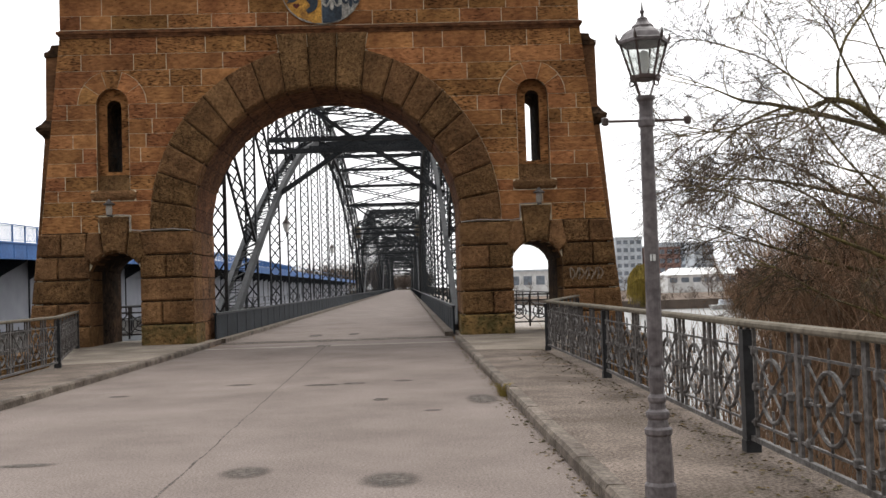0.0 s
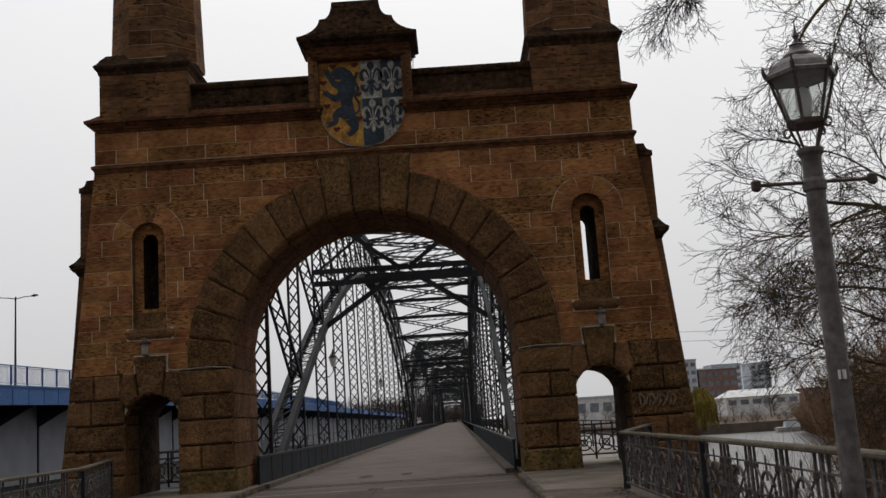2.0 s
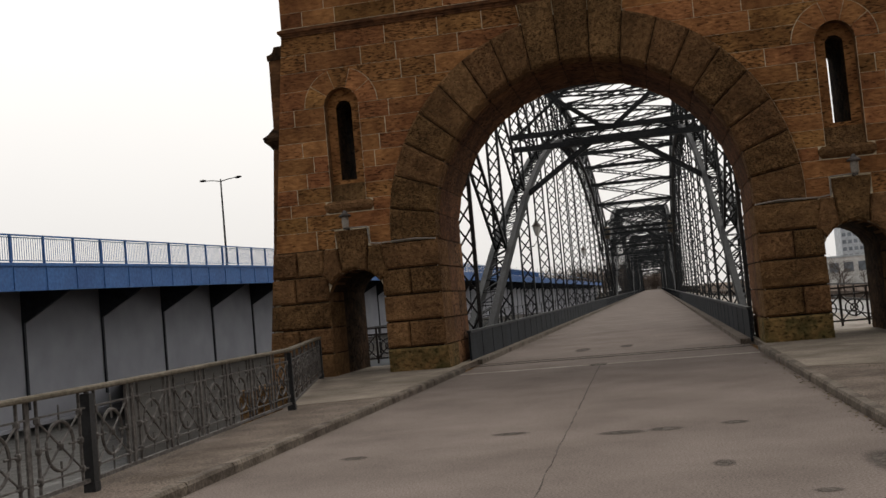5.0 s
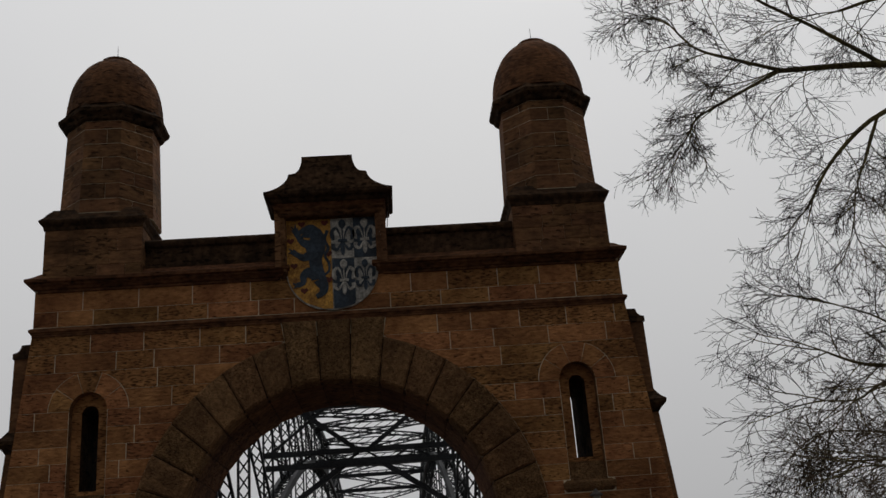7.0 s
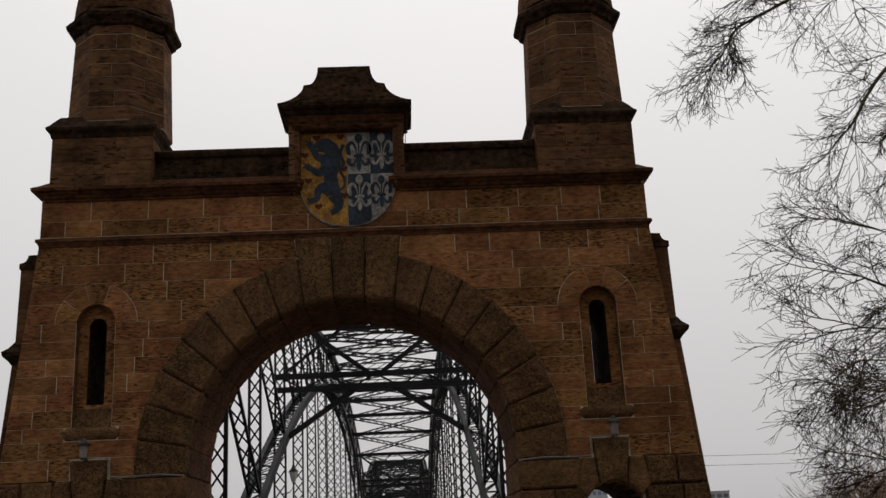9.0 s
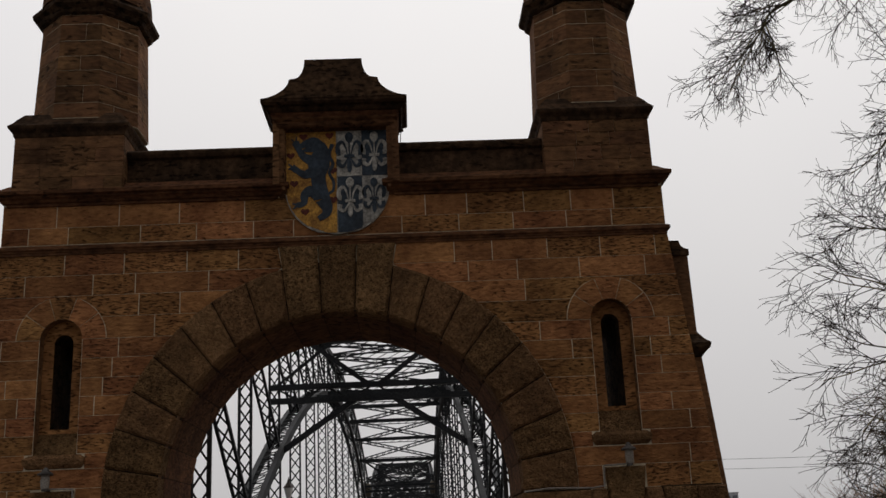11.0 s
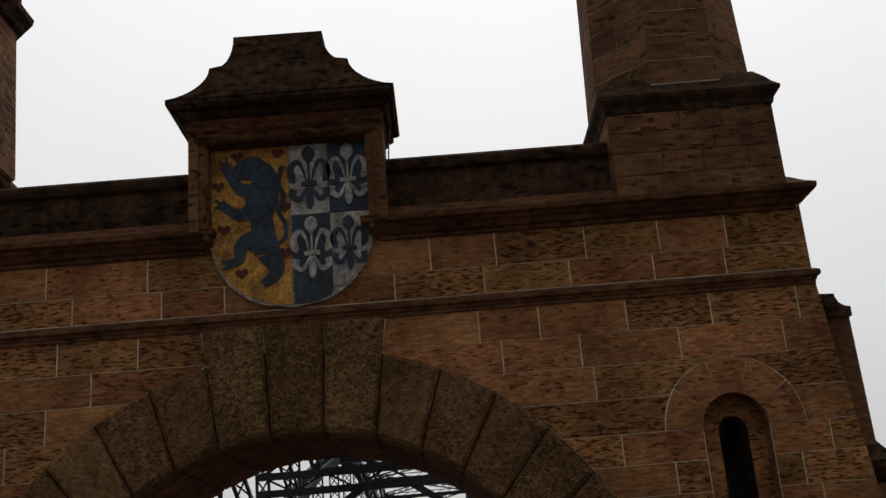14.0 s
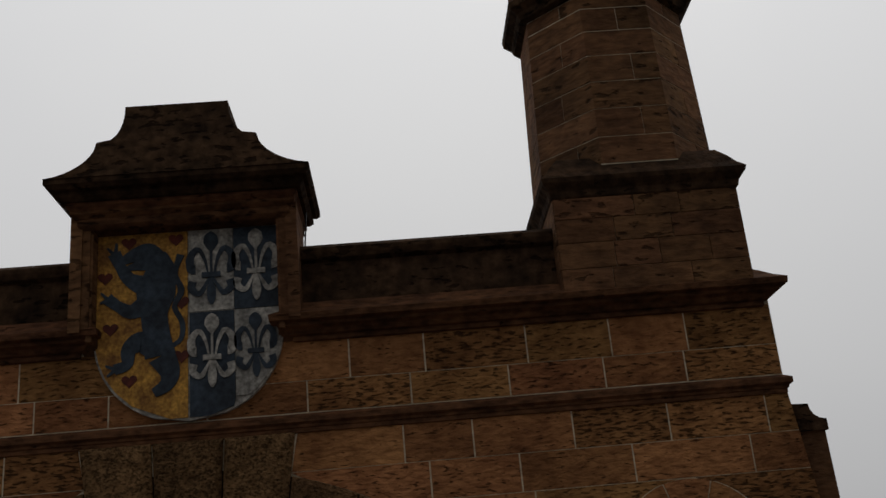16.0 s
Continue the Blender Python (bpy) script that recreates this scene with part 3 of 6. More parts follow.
# voussoirs of the great arch: three wide ones at the crown, eight on each side
Z_KEY = 9.19
JOINTS = [(0.095, 0.45), (0.285, 1.35)]
for i in range(1, 9):
    JOINTS.append((0.285 + 0.16675 * i, 0.25 + 0.16975 * i))
JOINTS = [(-p, -q) for p, q in JOINTS[::-1]] + JOINTS
acc = Acc()
ring_o = [(R_OUT * math.cos(t), ZC + R_OUT * math.sin(t)) for t in np.linspace(0, math.pi, 49)]
ring_i = [(R_IN * math.cos(t), ZC + R_IN * math.sin(t)) for t in np.linspace(0, math.pi, 49)]
acc.prism(ring_o + ring_i[::-1], -0.025, 0.02)
arch = part("arch_backing", acc, M_JOINT, portal, "dark joints of the great arch")


def rough_grid(a, corner, nu, nv, face, depth, amp, seed):
    """A rock-faced block: corner(u, v) gives x and z; its face bulges with noise and its rim falls back."""
    k = len(a.v)
    for j in range(nv + 1):
        for i in range(nu + 1):
            x, z = corner(i / nu, j / nv)
            rim = i in (0, nu) or j in (0, nv)
            d = 0.0 if rim else 1.0
            y = face + 0.06 if rim else face + amp * noise.noise(Vector((x * 5 + seed, z * 5, seed * 3.1)))
            a.v.append((x, y, z))
    for j in range(nv):
        for i in range(nu):
            a.f.append((k + j * (nu + 1) + i, k + j * (nu + 1) + i + 1, k + (j + 1) * (nu + 1) + i + 1, k + (j + 1) * (nu + 1) + i))
    rimi = [i for i in range(nu + 1)] + [j * (nu + 1) + nu for j in range(1, nv + 1)] + [nv * (nu + 1) + i for i in range(nu - 1, -1, -1)] + [j * (nu + 1) for j in range(nv - 1, 0, -1)]
    b = len(a.v)
    a.v += [(a.v[k + i][0], depth, a.v[k + i][2]) for i in rimi]
    n = len(rimi)
    for i in range(n):
        j = (i + 1) % n
        a.f.append((k + rimi[j], k + rimi[i], b + i, b + j))
    a.f.append(tuple(b + i for i in range(n)))


for i, ((p0, q0), (p1, q1)) in enumerate(zip(JOINTS, JOINTS[1:])):
    crown = abs(p0 + p1) < 0.4
    a = Acc()

    def corner(u, v, p0=p0, p1=p1, q0=q0, q1=q1, crown=crown):
        u = [0, 0.07, 0.3, 0.5, 0.7, 0.93, 1][round(u * 6)]
        v = [0, 0.05, 0.2, 0.4, 0.6, 0.8, 0.95, 1][round(v * 7)]
        gap = 0.011 * (1 - 2 * u)
        p, r = p0 + (p1 - p0) * u + gap / R_IN, R_IN - 0.03
        if v == 0 and u in (0, 1):
            r += 0.05
        if crown:
            xo, zo = q0 + (q1 - q0) * u + gap, Z_KEY
        elif abs(q0) == 1.35 or abs(q1) == 1.35:
            # next to the crown the outer corner lies on the crown stone's slanting side
            qa, qb = (0.25 if abs(q0) == 1.35 else abs(q0)), (0.25 if abs(q1) == 1.35 else abs(q1))
            q = math.copysign(qa + (qb - qa) * u, p0 + p1) + gap / R_OUT
            xo, zo = R_OUT * math.sin(q), ZC + R_OUT * math.cos(q)
        else:
            q = q0 + (q1 - q0) * u + gap / R_OUT
            xo, zo = R_OUT * math.sin(q), ZC + R_OUT * math.cos(q)
        xi, zi = r * math.sin(p), ZC + r * math.cos(p)
        return xi + (xo - xi) * v, zi + (zo - zi) * v

    rough_grid(a, corner, 6, 7, -0.11, 0.5, 0.07, i * 1.7)
    part("voussoir", a, M_RUST, arch)
    # Soffit stones are darker: the shade under the arch is put into them.
    a2 = Acc()
    ring4 = [(r * math.sin(p), ZC + r * math.cos(p)) for r, p in ((R_IN - 0.02, p0 + 0.003), (R_IN - 0.02, p1 - 0.003), (R_IN + 0.48, p1 - 0.003), (R_IN + 0.48, p0 + 0.003))]
    a2.prism(ring4, 0.52, DEEP + 0.02)
    part("voussoir", a2, M_FRAME, arch)

# rusticated courses of the piers
for sgn in (-1, 1):
    for xa, xb, za, zb in ((4.0, 5.42, 0.05, 3.46), (6.96, 8.3, 0.05, 3.46)):
        acc = Acc()
        lo, hi = sorted((sgn * xa, sgn * xb))
        acc.box(lo, hi, -0.025, 0.02, za, zb)
        piers = part("pier_backing", acc, M_JOINT, portal, "dark joints of the piers")
Z_C = [0.0, 0.72, 1.4, 2.08, 2.76, 3.45]


def rock_block(x0, x1, z0, z1, face=-0.1, depth=1.2, material=M_RUST, slope=False, parent=None, name="stone_block"):
    a = Acc()
    s = RND.uniform(0, 90)

    def corner(u, v):
        u = [0, 0.05, 0.2, 0.4, 0.6, 0.8, 0.95, 1][round(u * 7)]
        v = [0, 0.07, 0.35, 0.65, 0.93, 1][round(v * 5)]
        z = z0 + (z1 - z0) * v
        xo = x1
        if slope:
            xo = wide(z) + 0.06 if x1 > 0 else x1
        xa = x0
        if slope and x0 < 0:
            xa = -wide(z) - 0.06
        return xa + (xo - xa) * u, z

    rough_grid(a, corner, 7, 5, face, depth, 0.045, s)
    return part(name, a, material, parent or piers)


for side in (-1, 1):
    for c in range(5):
        z0, z1 = Z_C[c] + 0.018, Z_C[c + 1] - 0.018
        low = c == 0
        f = -0.17 if low else -0.11
        mt = M_MOSS if low else M_RUST
        cut = [3.92, 5.47] if c % 2 == 0 else [3.92, 4.7 + 0.2 * RND.random(), 5.47]
        if low:
            cut = [3.86, 5.46]
        for xa, xb in zip(cut, cut[1:]):
            lo, hi = sorted((side * (xa + 0.008), side * (xb - 0.008)))
            rock_block(lo, hi, z0, z1, f, 1.2, mt)
        # the same courses go on along the passage, its shade painted in darker stone
        for ya, yb in ((1.22, 2.25), (2.27, DEEP + 0.04)):
            a = Acc()
            lo, hi = sorted((side * 3.94, side * 4.5))
            a.box(lo, hi, ya, yb, z0, z1)
            part("stone_block", a, M_SHAFT, piers)
        if c < 4:
            cut = [6.93, 7.85 if c % 2 else 8.3, 9.0]
        else:
            cut = [7.0, 7.75, 9.0]
        if c in (0, 2):
            cut = [6.93, 9.0]
        for xa, xb in zip(cut, cut[1:]):
            lo, hi = sorted((side * (xa + 0.008), side * (xb - 0.008)))
            rock_block(lo, hi, z0, z1, f, 1.2, mt if c else M_RUST, slope=xb > 8.9)
    # keystone and flanks over the side door
    cx = side * 6.19
    arcpts = door_arc(6.19 - 0.76, 6.19 + 0.76, DSP, DTOP, 9)

    def put(poly):
        a = Acc()
        p = [(side * x, z) for x, z in poly]
        if side < 0:
            p = p[::-1]
        a.bossed(p, 1.1, -0.08, -0.15, 0.05)
        part("door_voussoir", a, M_RUST, piers)

    put([arcpts[3], arcpts[4], arcpts[5], arcpts[6], (6.19 + 0.46, 3.9), (6.19 - 0.46, 3.9)])
    put([arcpts[1], arcpts[2], (arcpts[3][0] - 0.012, arcpts[3][1]), (6.19 - 0.42, 3.44), (5.46, 3.44), (5.3, 2.75)])
    put([(arcpts[6][0] + 0.012, arcpts[6][1]), arcpts[7], arcpts[8], (7.08, 2.75), (6.96, 3.44), (6.19 + 0.42, 3.44)])

# drip course, cornices
def moulding(name, rows, x0, x1, material, parent, ends=True, y_back=0.5):
    """A moulding along x; rows of how far it stands out and the height. The ends return round the corners."""
    a = Acc()
    n = len(rows)
    for x, s in ((x0, -1), (x1, 1)):
        a.v += [(x + (s * d if ends else 0), -d, z) for d, z in rows]
    a.v += [(x0 - (rows[i][0] if ends else 0), y_back, rows[i][1]) for i in range(n)] + [(x1 + (rows[i][0] if ends else 0), y_back, rows[i][1]) for i in range(n)]
    for i in range(n):
        j = (i + 1) % n
        a.f += [(i, j, n + j, n + i), (i, 2 * n + i, 2 * n + j, j), (n + i, n + j, 3 * n + j, 3 * n + i), (2 * n + i, 3 * n + i, 3 * n + j, 2 * n + j)]
    return part(name, a, material, parent)


moulding("string_course", [(0, 9.18), (0.035, 9.19), (0.035, 9.24), (0.055, 9.25), (0.06, 9.28), (0.105, 9.31), (0.105, 9.38), (0.05, 9.41), (0, 9.43)], -7.67, 7.67, M_FRAME, portal, y_back=DEEP)
CORN = [(0, 10.36), (0.06, 10.37), (0.06, 10.43), (0.12, 10.44), (0.17, 10.5), (0.24, 10.53), (0.24, 10.57), (0.33, 10.59), (0.34, 10.67), (0.2, 10.75), (0.06, 10.86), (0, 10.9)]
moulding("cornice", CORN, -7.55, -1.42, M_FRAME, portal, y_back=DEEP, ends=True)
moulding("cornice", CORN, 1.42, 7.55, M_FRAME, portal, y_back=DEEP, ends=True)
for s in (-1, 1):
    lo, hi = sorted((s * 1.3, s * 5.1))
    acc = Acc()
    acc.box(lo, hi, 0.06, 1.2, 10.6, 11.5)
    part("parapet", acc, M_DARK, portal, "sooty parapet wall")
for s in (-1, 1):
    lo, hi = sorted((s * 1.35, s * 5.05))
    moulding("parapet_coping", [(-0.06, 11.46), (0.02, 11.5), (0.05, 11.58), (0.05, 11.64), (-0.02, 11.7), (-0.3, 11.74)], lo, hi, M_DARK, portal, ends=False, y_back=1.25)

# turrets
def slim(acc, x, y, k):
    """Draws a form in towards its upright axis."""
    acc.v = [(x + (p[0] - x) * k, y + (p[1] - y) * k, p[2]) for p in acc.v]
    return acc


for s in (-1, 1):
    cx, bx, cy = s * 6.13 + 0.07, s * 6.18 + 0.01, 0.95
    tur = part("turret", Acc(), M_SHAFT, portal, "octagonal turret with a domed stone cap")
    acc = Acc()
    acc.box(bx - 1.35, bx + 1.35, cy - 1.35, cy + 1.35, 10.6, 12.0)
    part("turret_base", slim(acc, bx, cy, 0.92), M_MORTAR, tur)
    a = Acc()
    a.lathe([(1.38 * 1.414, 11.98), (1.4 * 1.414, 12.0), (1.42 * 1.414, 12.08), (1.51 * 1.414, 12.18), (1.53 * 1.414, 12.24), (1.43 * 1.414, 12.34), (1.35 * 1.414, 12.46), (1.32 * 1.3, 12.62)], bx, cy, 4, 0.5)
    part("base_cap", slim(a, bx, cy, 0.92), M_DARK, tur)
    a = Acc()
    a.lathe([(1.38, 12.45), (1.35, 13.2), (1.31, 14.4), (1.28, 15.35)], cx, cy, 8, 0.5)
    part("shaft", slim(a, cx, cy, 0.985), M_MORTAR, tur)
    a = Acc()
    a.lathe([(1.3, 15.2), (1.39, 15.24), (1.44, 15.34), (1.55, 15.42), (1.57, 15.52), (1.47, 15.6), (1.4, 15.68), (1.36, 15.76)], cx, cy, 8, 0.5)
    part("ring_cornice", slim(a, cx, cy, 0.985), M_DARK, tur)
    a = Acc()
    prof = [(1.36, 15.7)] + [(1.36 * math.cos(t) ** 0.85 if t < 1.5 else 0.36, 15.75 + 1.88 * math.sin(t)) for t in np.linspace(0.08, 1.28, 12)]
    prof += [(0.45, 17.58), (0.45, 17.66), (0.32, 17.73), (0.02, 17.76)]
    a.lathe(prof, cx, cy, 24)
    part("dome", slim(a, cx, cy, 0.985), M_FRAME, tur, smooth=False)
    a = Acc()
    a.tube([(cx, cy, 17.8), (cx, cy, 18.25)], [0.012, 0.006], 5)
    part("lightning_rod", a, M_POST, tur)
    # eight-sided courses of the shaft
    z = 12.46
    row = 0
    while z < 15.15:
        h = RND.uniform(0.36, 0.46)
        z1 = min(z + h, 15.2)
        for k in range(8):
            ta, tb = 2 * math.pi * (k + 0.5) / 8, 2 * math.pi * (k + 1.5) / 8
            cuts = [0, 1] if (k + row) % 2 else [0, RND.uniform(0.35, 0.65), 1]
            for ua, ub in zip(cuts, cuts[1:]):
                vs = []
                for zz in (z + 0.0065, z1 - 0.0065):
                    R = 1.38 - 0.036 * (zz - 12.45) + 0.006
                    for rr in (R, R - 0.05):
                        pa, pb = Vector((math.cos(ta), math.sin(ta))) * rr, Vector((math.cos(tb), math.sin(tb))) * rr
                        g0, g1 = ua + (0.004 if ua else 0), ub - (0.004 if ub < 1 else 0)
                        for g in (g0, g1):
                            p = pa.lerp(pb, g)
                            vs.append((cx + p.x, cy + p.y, zz))
                rests = Acc()
                rests.add(vs, [(0, 1, 5, 4), (2, 6, 7, 3), (4, 5, 7, 6), (0, 2, 3, 1), (0, 4, 6, 2), (1, 3, 7, 5)])
                part("stone", slim(rests, cx, cy, 0.985), M_SHAFT, tur)
        z, row = z1, row + 1
    zrows = [10.6, 10.98, 11.34, 11.68, 11.98]
    for r, (za, zb) in enumerate(zip(zrows, zrows[1:])):
        for face in range(2):
            x = -1.37
            first = True
            while x < 1.36:
                w = RND.uniform(0.6, 1.2)
                xe = 1.37 if x + w > 1.1 else x + w
                rests = Acc()
                if face == 0:
                    rests.box(bx + x + 0.005, bx + xe - 0.005, cy - 1.38, cy - 1.33, za + 0.005, zb - 0.005)
                else:
                    rests.box(bx - s * 1.38, bx - s * 1.33, cy + x + 0.03, cy + xe - 0.005, za + 0.005, zb - 0.005)
                part("stone", slim(rests, bx, cy, 0.92), M_SHAFT, tur)
                x = xe

# side buttresses
for s in (-1, 1):
    but = part("buttress", Acc(), M_RUST, portal)
    a = Acc()
    for z0, z1 in ((0, 6.4), (6.7, 8.75)):
        pts = []
        for z in (z0, z1):
            xo = 8.76 - 0.082 * z if z0 == 0 else 8.2 - 0.01 * (z - 6.6)
            pts.append([(s * 7.5, 0.2, z), (s * xo, 0.2, z), (s * xo, 2.75, z), (s * 7.5, 2.75, z)])
        a.add(pts[0] + pts[1], [(0, 1, 2, 3), (4, 5, 6, 7), (0, 1, 5, 4), (1, 2, 6, 5), (2, 3, 7, 6), (3, 0, 4, 7)])
    # Darker than the front: the flank's shade is put into the stone colour.
    part("buttress_body", a, M_SHAFT, but)
    a = Acc()

    def ring(e, z):
        return [(s * 7.6, 0.2 - e, z), (s * (8.25 + e), 0.2 - e, z), (s * (8.25 + e), 2.8 + e, z), (s * 7.6, 2.8 + e, z)]

    rings = ring(0.0, 6.28) + ring(0.06, 6.37) + ring(0.18, 6.49) + ring(0.2, 6.59) + ring(0.08, 6.7) + ring(-0.04, 6.88)
    fs = [(4 * i + k, 4 * i + (k + 1) % 4, 4 * i + 4 + (k + 1) % 4, 4 * i + 4 + k) for i in range(5) for k in range(4)]
    a.add(rings, fs + [(0, 1, 2, 3), (20, 21, 22, 23)])
    part("buttress_corbel", a, M_DARK, but)
    a = Acc()
    prof = [(7.6, 8.7), (8.21, 8.7), (8.21, 8.84), (8.12, 8.86), (8.05, 8.91), (8.01, 8.99), (8.0, 9.05), (7.6, 9.07)]
    a.prism([(s * x, z) for x, z in prof], 0.15, 2.8)
    part("buttress_cap", a, M_DARK, but)

# sills under the slits, and the arched heads
for s in (-1, 1):
    cx = s * 6.2
    a = Acc()
    a.add([(cx - 0.46, 0.3, 5.2), (cx + 0.46, 0.3, 5.2), (cx - 0.46, 0.02, 4.66), (cx + 0.46, 0.02, 4.66), (cx - 0.46, 0.3, 4.6), (cx + 0.46, 0.3, 4.6)],
          [(0, 1, 3, 2), (2, 3, 5, 4), (0, 2, 4), (1, 5, 3), (0, 4, 5, 1)])
    part("slit_sill", a, M_RUST, portal)
    moulding("sill_ledge", [(0, 4.38), (0.04, 4.4), (0.09, 4.47), (0.1, 4.55), (0.1, 4.6), (0, 4.68)], cx - 0.56, cx + 0.56, M_RUST, portal, y_back=0.1)
    head = part("niche_head", Acc(), M_STONE, portal)
    ts = [0, 0.62, 1.12, math.pi - 1.12, math.pi - 0.62, math.pi]
    ts = [math.pi * i / 5 for i in range(6)]
    for ta, tb in zip(ts, ts[1:]):
        tt = np.linspace(ta + 0.011, tb - 0.011, 6)
        poly = [(cx + 0.47 * math.cos(t), 7.22 + 0.47 * math.sin(t)) for t in tt] + [(cx + 0.99 * math.cos(t), 7.22 + 0.99 * math.sin(t)) for t in tt[::-1]]
        a = Acc()
        a.prism(poly[::-1], -0.016, 0.05)
        part("head_stone", a, M_STONE, head)

# abutment under the portal
acc = Acc()
acc.box(-9.4, 9.4, -0.7, 3.7, -4, -0.02)
tagged(part("abutment", acc, M_RUST), "sandstone abutment that carries the portal", "abutment", kind="structure")

# ---- frame and hood round the coat of arms ----
hood = part("shield_frame", Acc(), M_DARK, portal, "hooded stone frame with a painted shield")
hood.location.x = 0.03
for s in (-1, 1):
    a = Acc()
    lo, hi = sorted((s * 1.32, s * 1.47))
    a.box(lo, hi, -0.36, 0.6, 10.62, 12.2)
    lo, hi = sorted((s * 1.22, s * 1.318))
    a.box(lo, hi, -0.33, 0.6, 10.62, 12.2)
    part("frame_jamb", a, M_SHAFT, hood)
for s in (-1, 1):
    a = Acc()
    lo, hi = sorted((s * 1.19, s * 1.26))
    a.add([(lo, -0.3, 10.5), (hi, -0.3, 10.5), (hi, -0.3, 12.1), (lo, -0.3, 12.1), (lo, 0.3, 10.5), (hi, 0.3, 10.5), (hi, 0.3, 12.1), (lo, 0.3, 12.1)],
          [(0, 1, 2, 3), (4, 7, 6, 5), (0, 4, 5, 1), (3, 2, 6, 7), (0, 3, 7, 4), (1, 5, 6, 2)])
    # the jamb's foot slopes back into the wall
    xa, xb = sorted((s * 1.16, s * 1.44))
    a.add([(xa, -0.36, 10.66), (xb, -0.36, 10.66), (xb, 0.1, 10.66), (xa, 0.1, 10.66), (xa + (0.1 if s < 0 else 0), 0.02, 10.36), (xb - (0.1 if s > 0 else 0), 0.02, 10.36), (xb, 0.1, 10.36), (xa, 0.1, 10.36)],
          [(0, 1, 2, 3), (4, 7, 6, 5), (0, 4, 5, 1), (1, 5, 6, 2), (2, 6, 7, 3), (3, 7, 4, 0)])
    part("inner_frame", a, M_SHAFT, hood)
a = Acc()
a.box(-1.24, 1.24, -0.04, 0.6, 10.5, 12.2)
part("back_panel", a, M_SHAFT, hood)
for k, (z0, z1, hw, y0) in enumerate(((12.0, 12.14, 1.38, -0.40), (12.14, 12.23, 1.46, -0.47), (12.23, 12.32, 1.5, -0.54), (12.32, 12.43, 1.6, -0.66), (12.43, 12.55, 1.7, -0.82))):
    a = Acc()
    a.add([(-hw + 0.05, y0 + 0.06, z0), (hw - 0.05, y0 + 0.06, z0), (hw - 0.05, 0.9, z0), (-hw + 0.05, 0.9, z0), (-hw, y0, z0 + 0.05), (hw, y0, z0 + 0.05), (hw, 0.95, z0 + 0.05), (-hw, 0.95, z0 + 0.05),
           (-hw, y0, z1), (hw, y0, z1), (hw, 0.95, z1), (-hw, 0.95, z1)],
          [(3, 2, 1, 0)] + [(4 * r + i, 4 * r + (i + 1) % 4, 4 * r + 4 + (i + 1) % 4, 4 * r + 4 + i) for r in range(2) for i in range(4)] + [(8, 9, 10, 11)])
    part("hood_moulding", a, M_DARK if k > 2 else M_FRAME, hood)
rows = []
for i in range(9):
    t = i / 8
    rows.append((1.7 - 0.66 * (1 - (1 - t) ** 1.7), 12.55 + 0.46 * t ** 1.45))
rows += [(1.03, 13.03), (0.85, 13.06)]
for i in range(1, 6):
    t = i / 5
    rows.append((0.84 - 0.17 * (1 - (1 - t) ** 2), 13.07 + 0.46 * t ** 1.3))
a = Acc()
k = 0
for hw, z in rows:
    f = (hw / 1.69)
    y0 = -0.84 + (1.69 - hw) * 0.03
    y1 = 0.95 - (1.69 - hw) * 0.5
    a.v += [(-hw, y0, z), (hw, y0, z), (hw, y1, z), (-hw, y1, z)]
n = len(rows)
a.f = [(4 * r + i, 4 * r + (i + 1) % 4, 4 * r + 4 + (i + 1) % 4, 4 * r + 4 + i) for r in range(n - 1) for i in range(4)] + [(3, 2, 1, 0), (4 * n - 4, 4 * n - 3, 4 * n - 2, 4 * n - 1)]
part("hood_roof", a, M_DARK, hood, "curved sooty stone hood")
for s in (-1, 1):
    a = Acc()
    a.tube([(s * 1.5, 0.3, 11.65), (s * 1.55, 0.3, 12.3)], [0.012, 0.01], 5)
    part("lightning_wire", a, M_POST, hood)

# ---- painted shield ----
shield = part("shield", Acc(), M_NAVY, hood, "painted shield, gold and dark blue with silver lilies")
SX, SZ0, SZ1, SM, SY = 1.2, 9.46, 12.0, 10.62, -0.1


def shield_x(z):
    """Half the shield's width at a height."""
    if z >= SM:
        return SX
    return SX * math.sqrt(max(0.0, 1 - ((SM - z) / (SM - SZ0)) ** 2)) ** 0.95


def shield_field(name, x0, x1, z0, z1, material, y):
    zs = list(np.linspace(z0, z1, 14 if z0 < SM else 2))
    left = [(max(x0, -shield_x(z)), z) for z in zs]
    right = [(min(x1, shield_x(z)), z) for z in zs]
    poly = left[::-1] + right
    clean = []
    for p in poly:
        if not clean or math.hypot(p[0] - clean[-1][0], p[1] - clean[-1][1]) > 1e-3:
            clean.append(p)
    aa = Acc()
    aa.prism(clean[::-1], y, 0.05)
    return part(name, aa, material, shield)


a = Acc()
rim = [(-SX - 0.02, SZ1)] + [(-shield_x(z) - 0.02, z - 0.02) for z in np.linspace(SM, SZ0, 18)] + [(shield_x(z) + 0.02, z - 0.02) for z in np.linspace(SZ0, SM, 18)] + [(SX + 0.02, SZ1)]
a.prism(rim, SY + 0.02, 0.06)
part("shield_board", a, M_SILVER, shield)
shield_field("gold_field", -SX + 0.015, -0.012, SZ0 + 0.02, SZ1 - 0.01, M_GOLD, SY)
MX = 0.585
shield_field("silver_field", 0.012, MX, 10.86, SZ1 - 0.01, M_SILVER, SY)
shield_field("blue_field", MX + 0.01, SX - 0.015, 10.86, SZ1 - 0.01, M_NAVY, SY)
shield_field("blue_field", 0.012, MX, SZ0 + 0.02, 10.845, M_NAVY, SY)
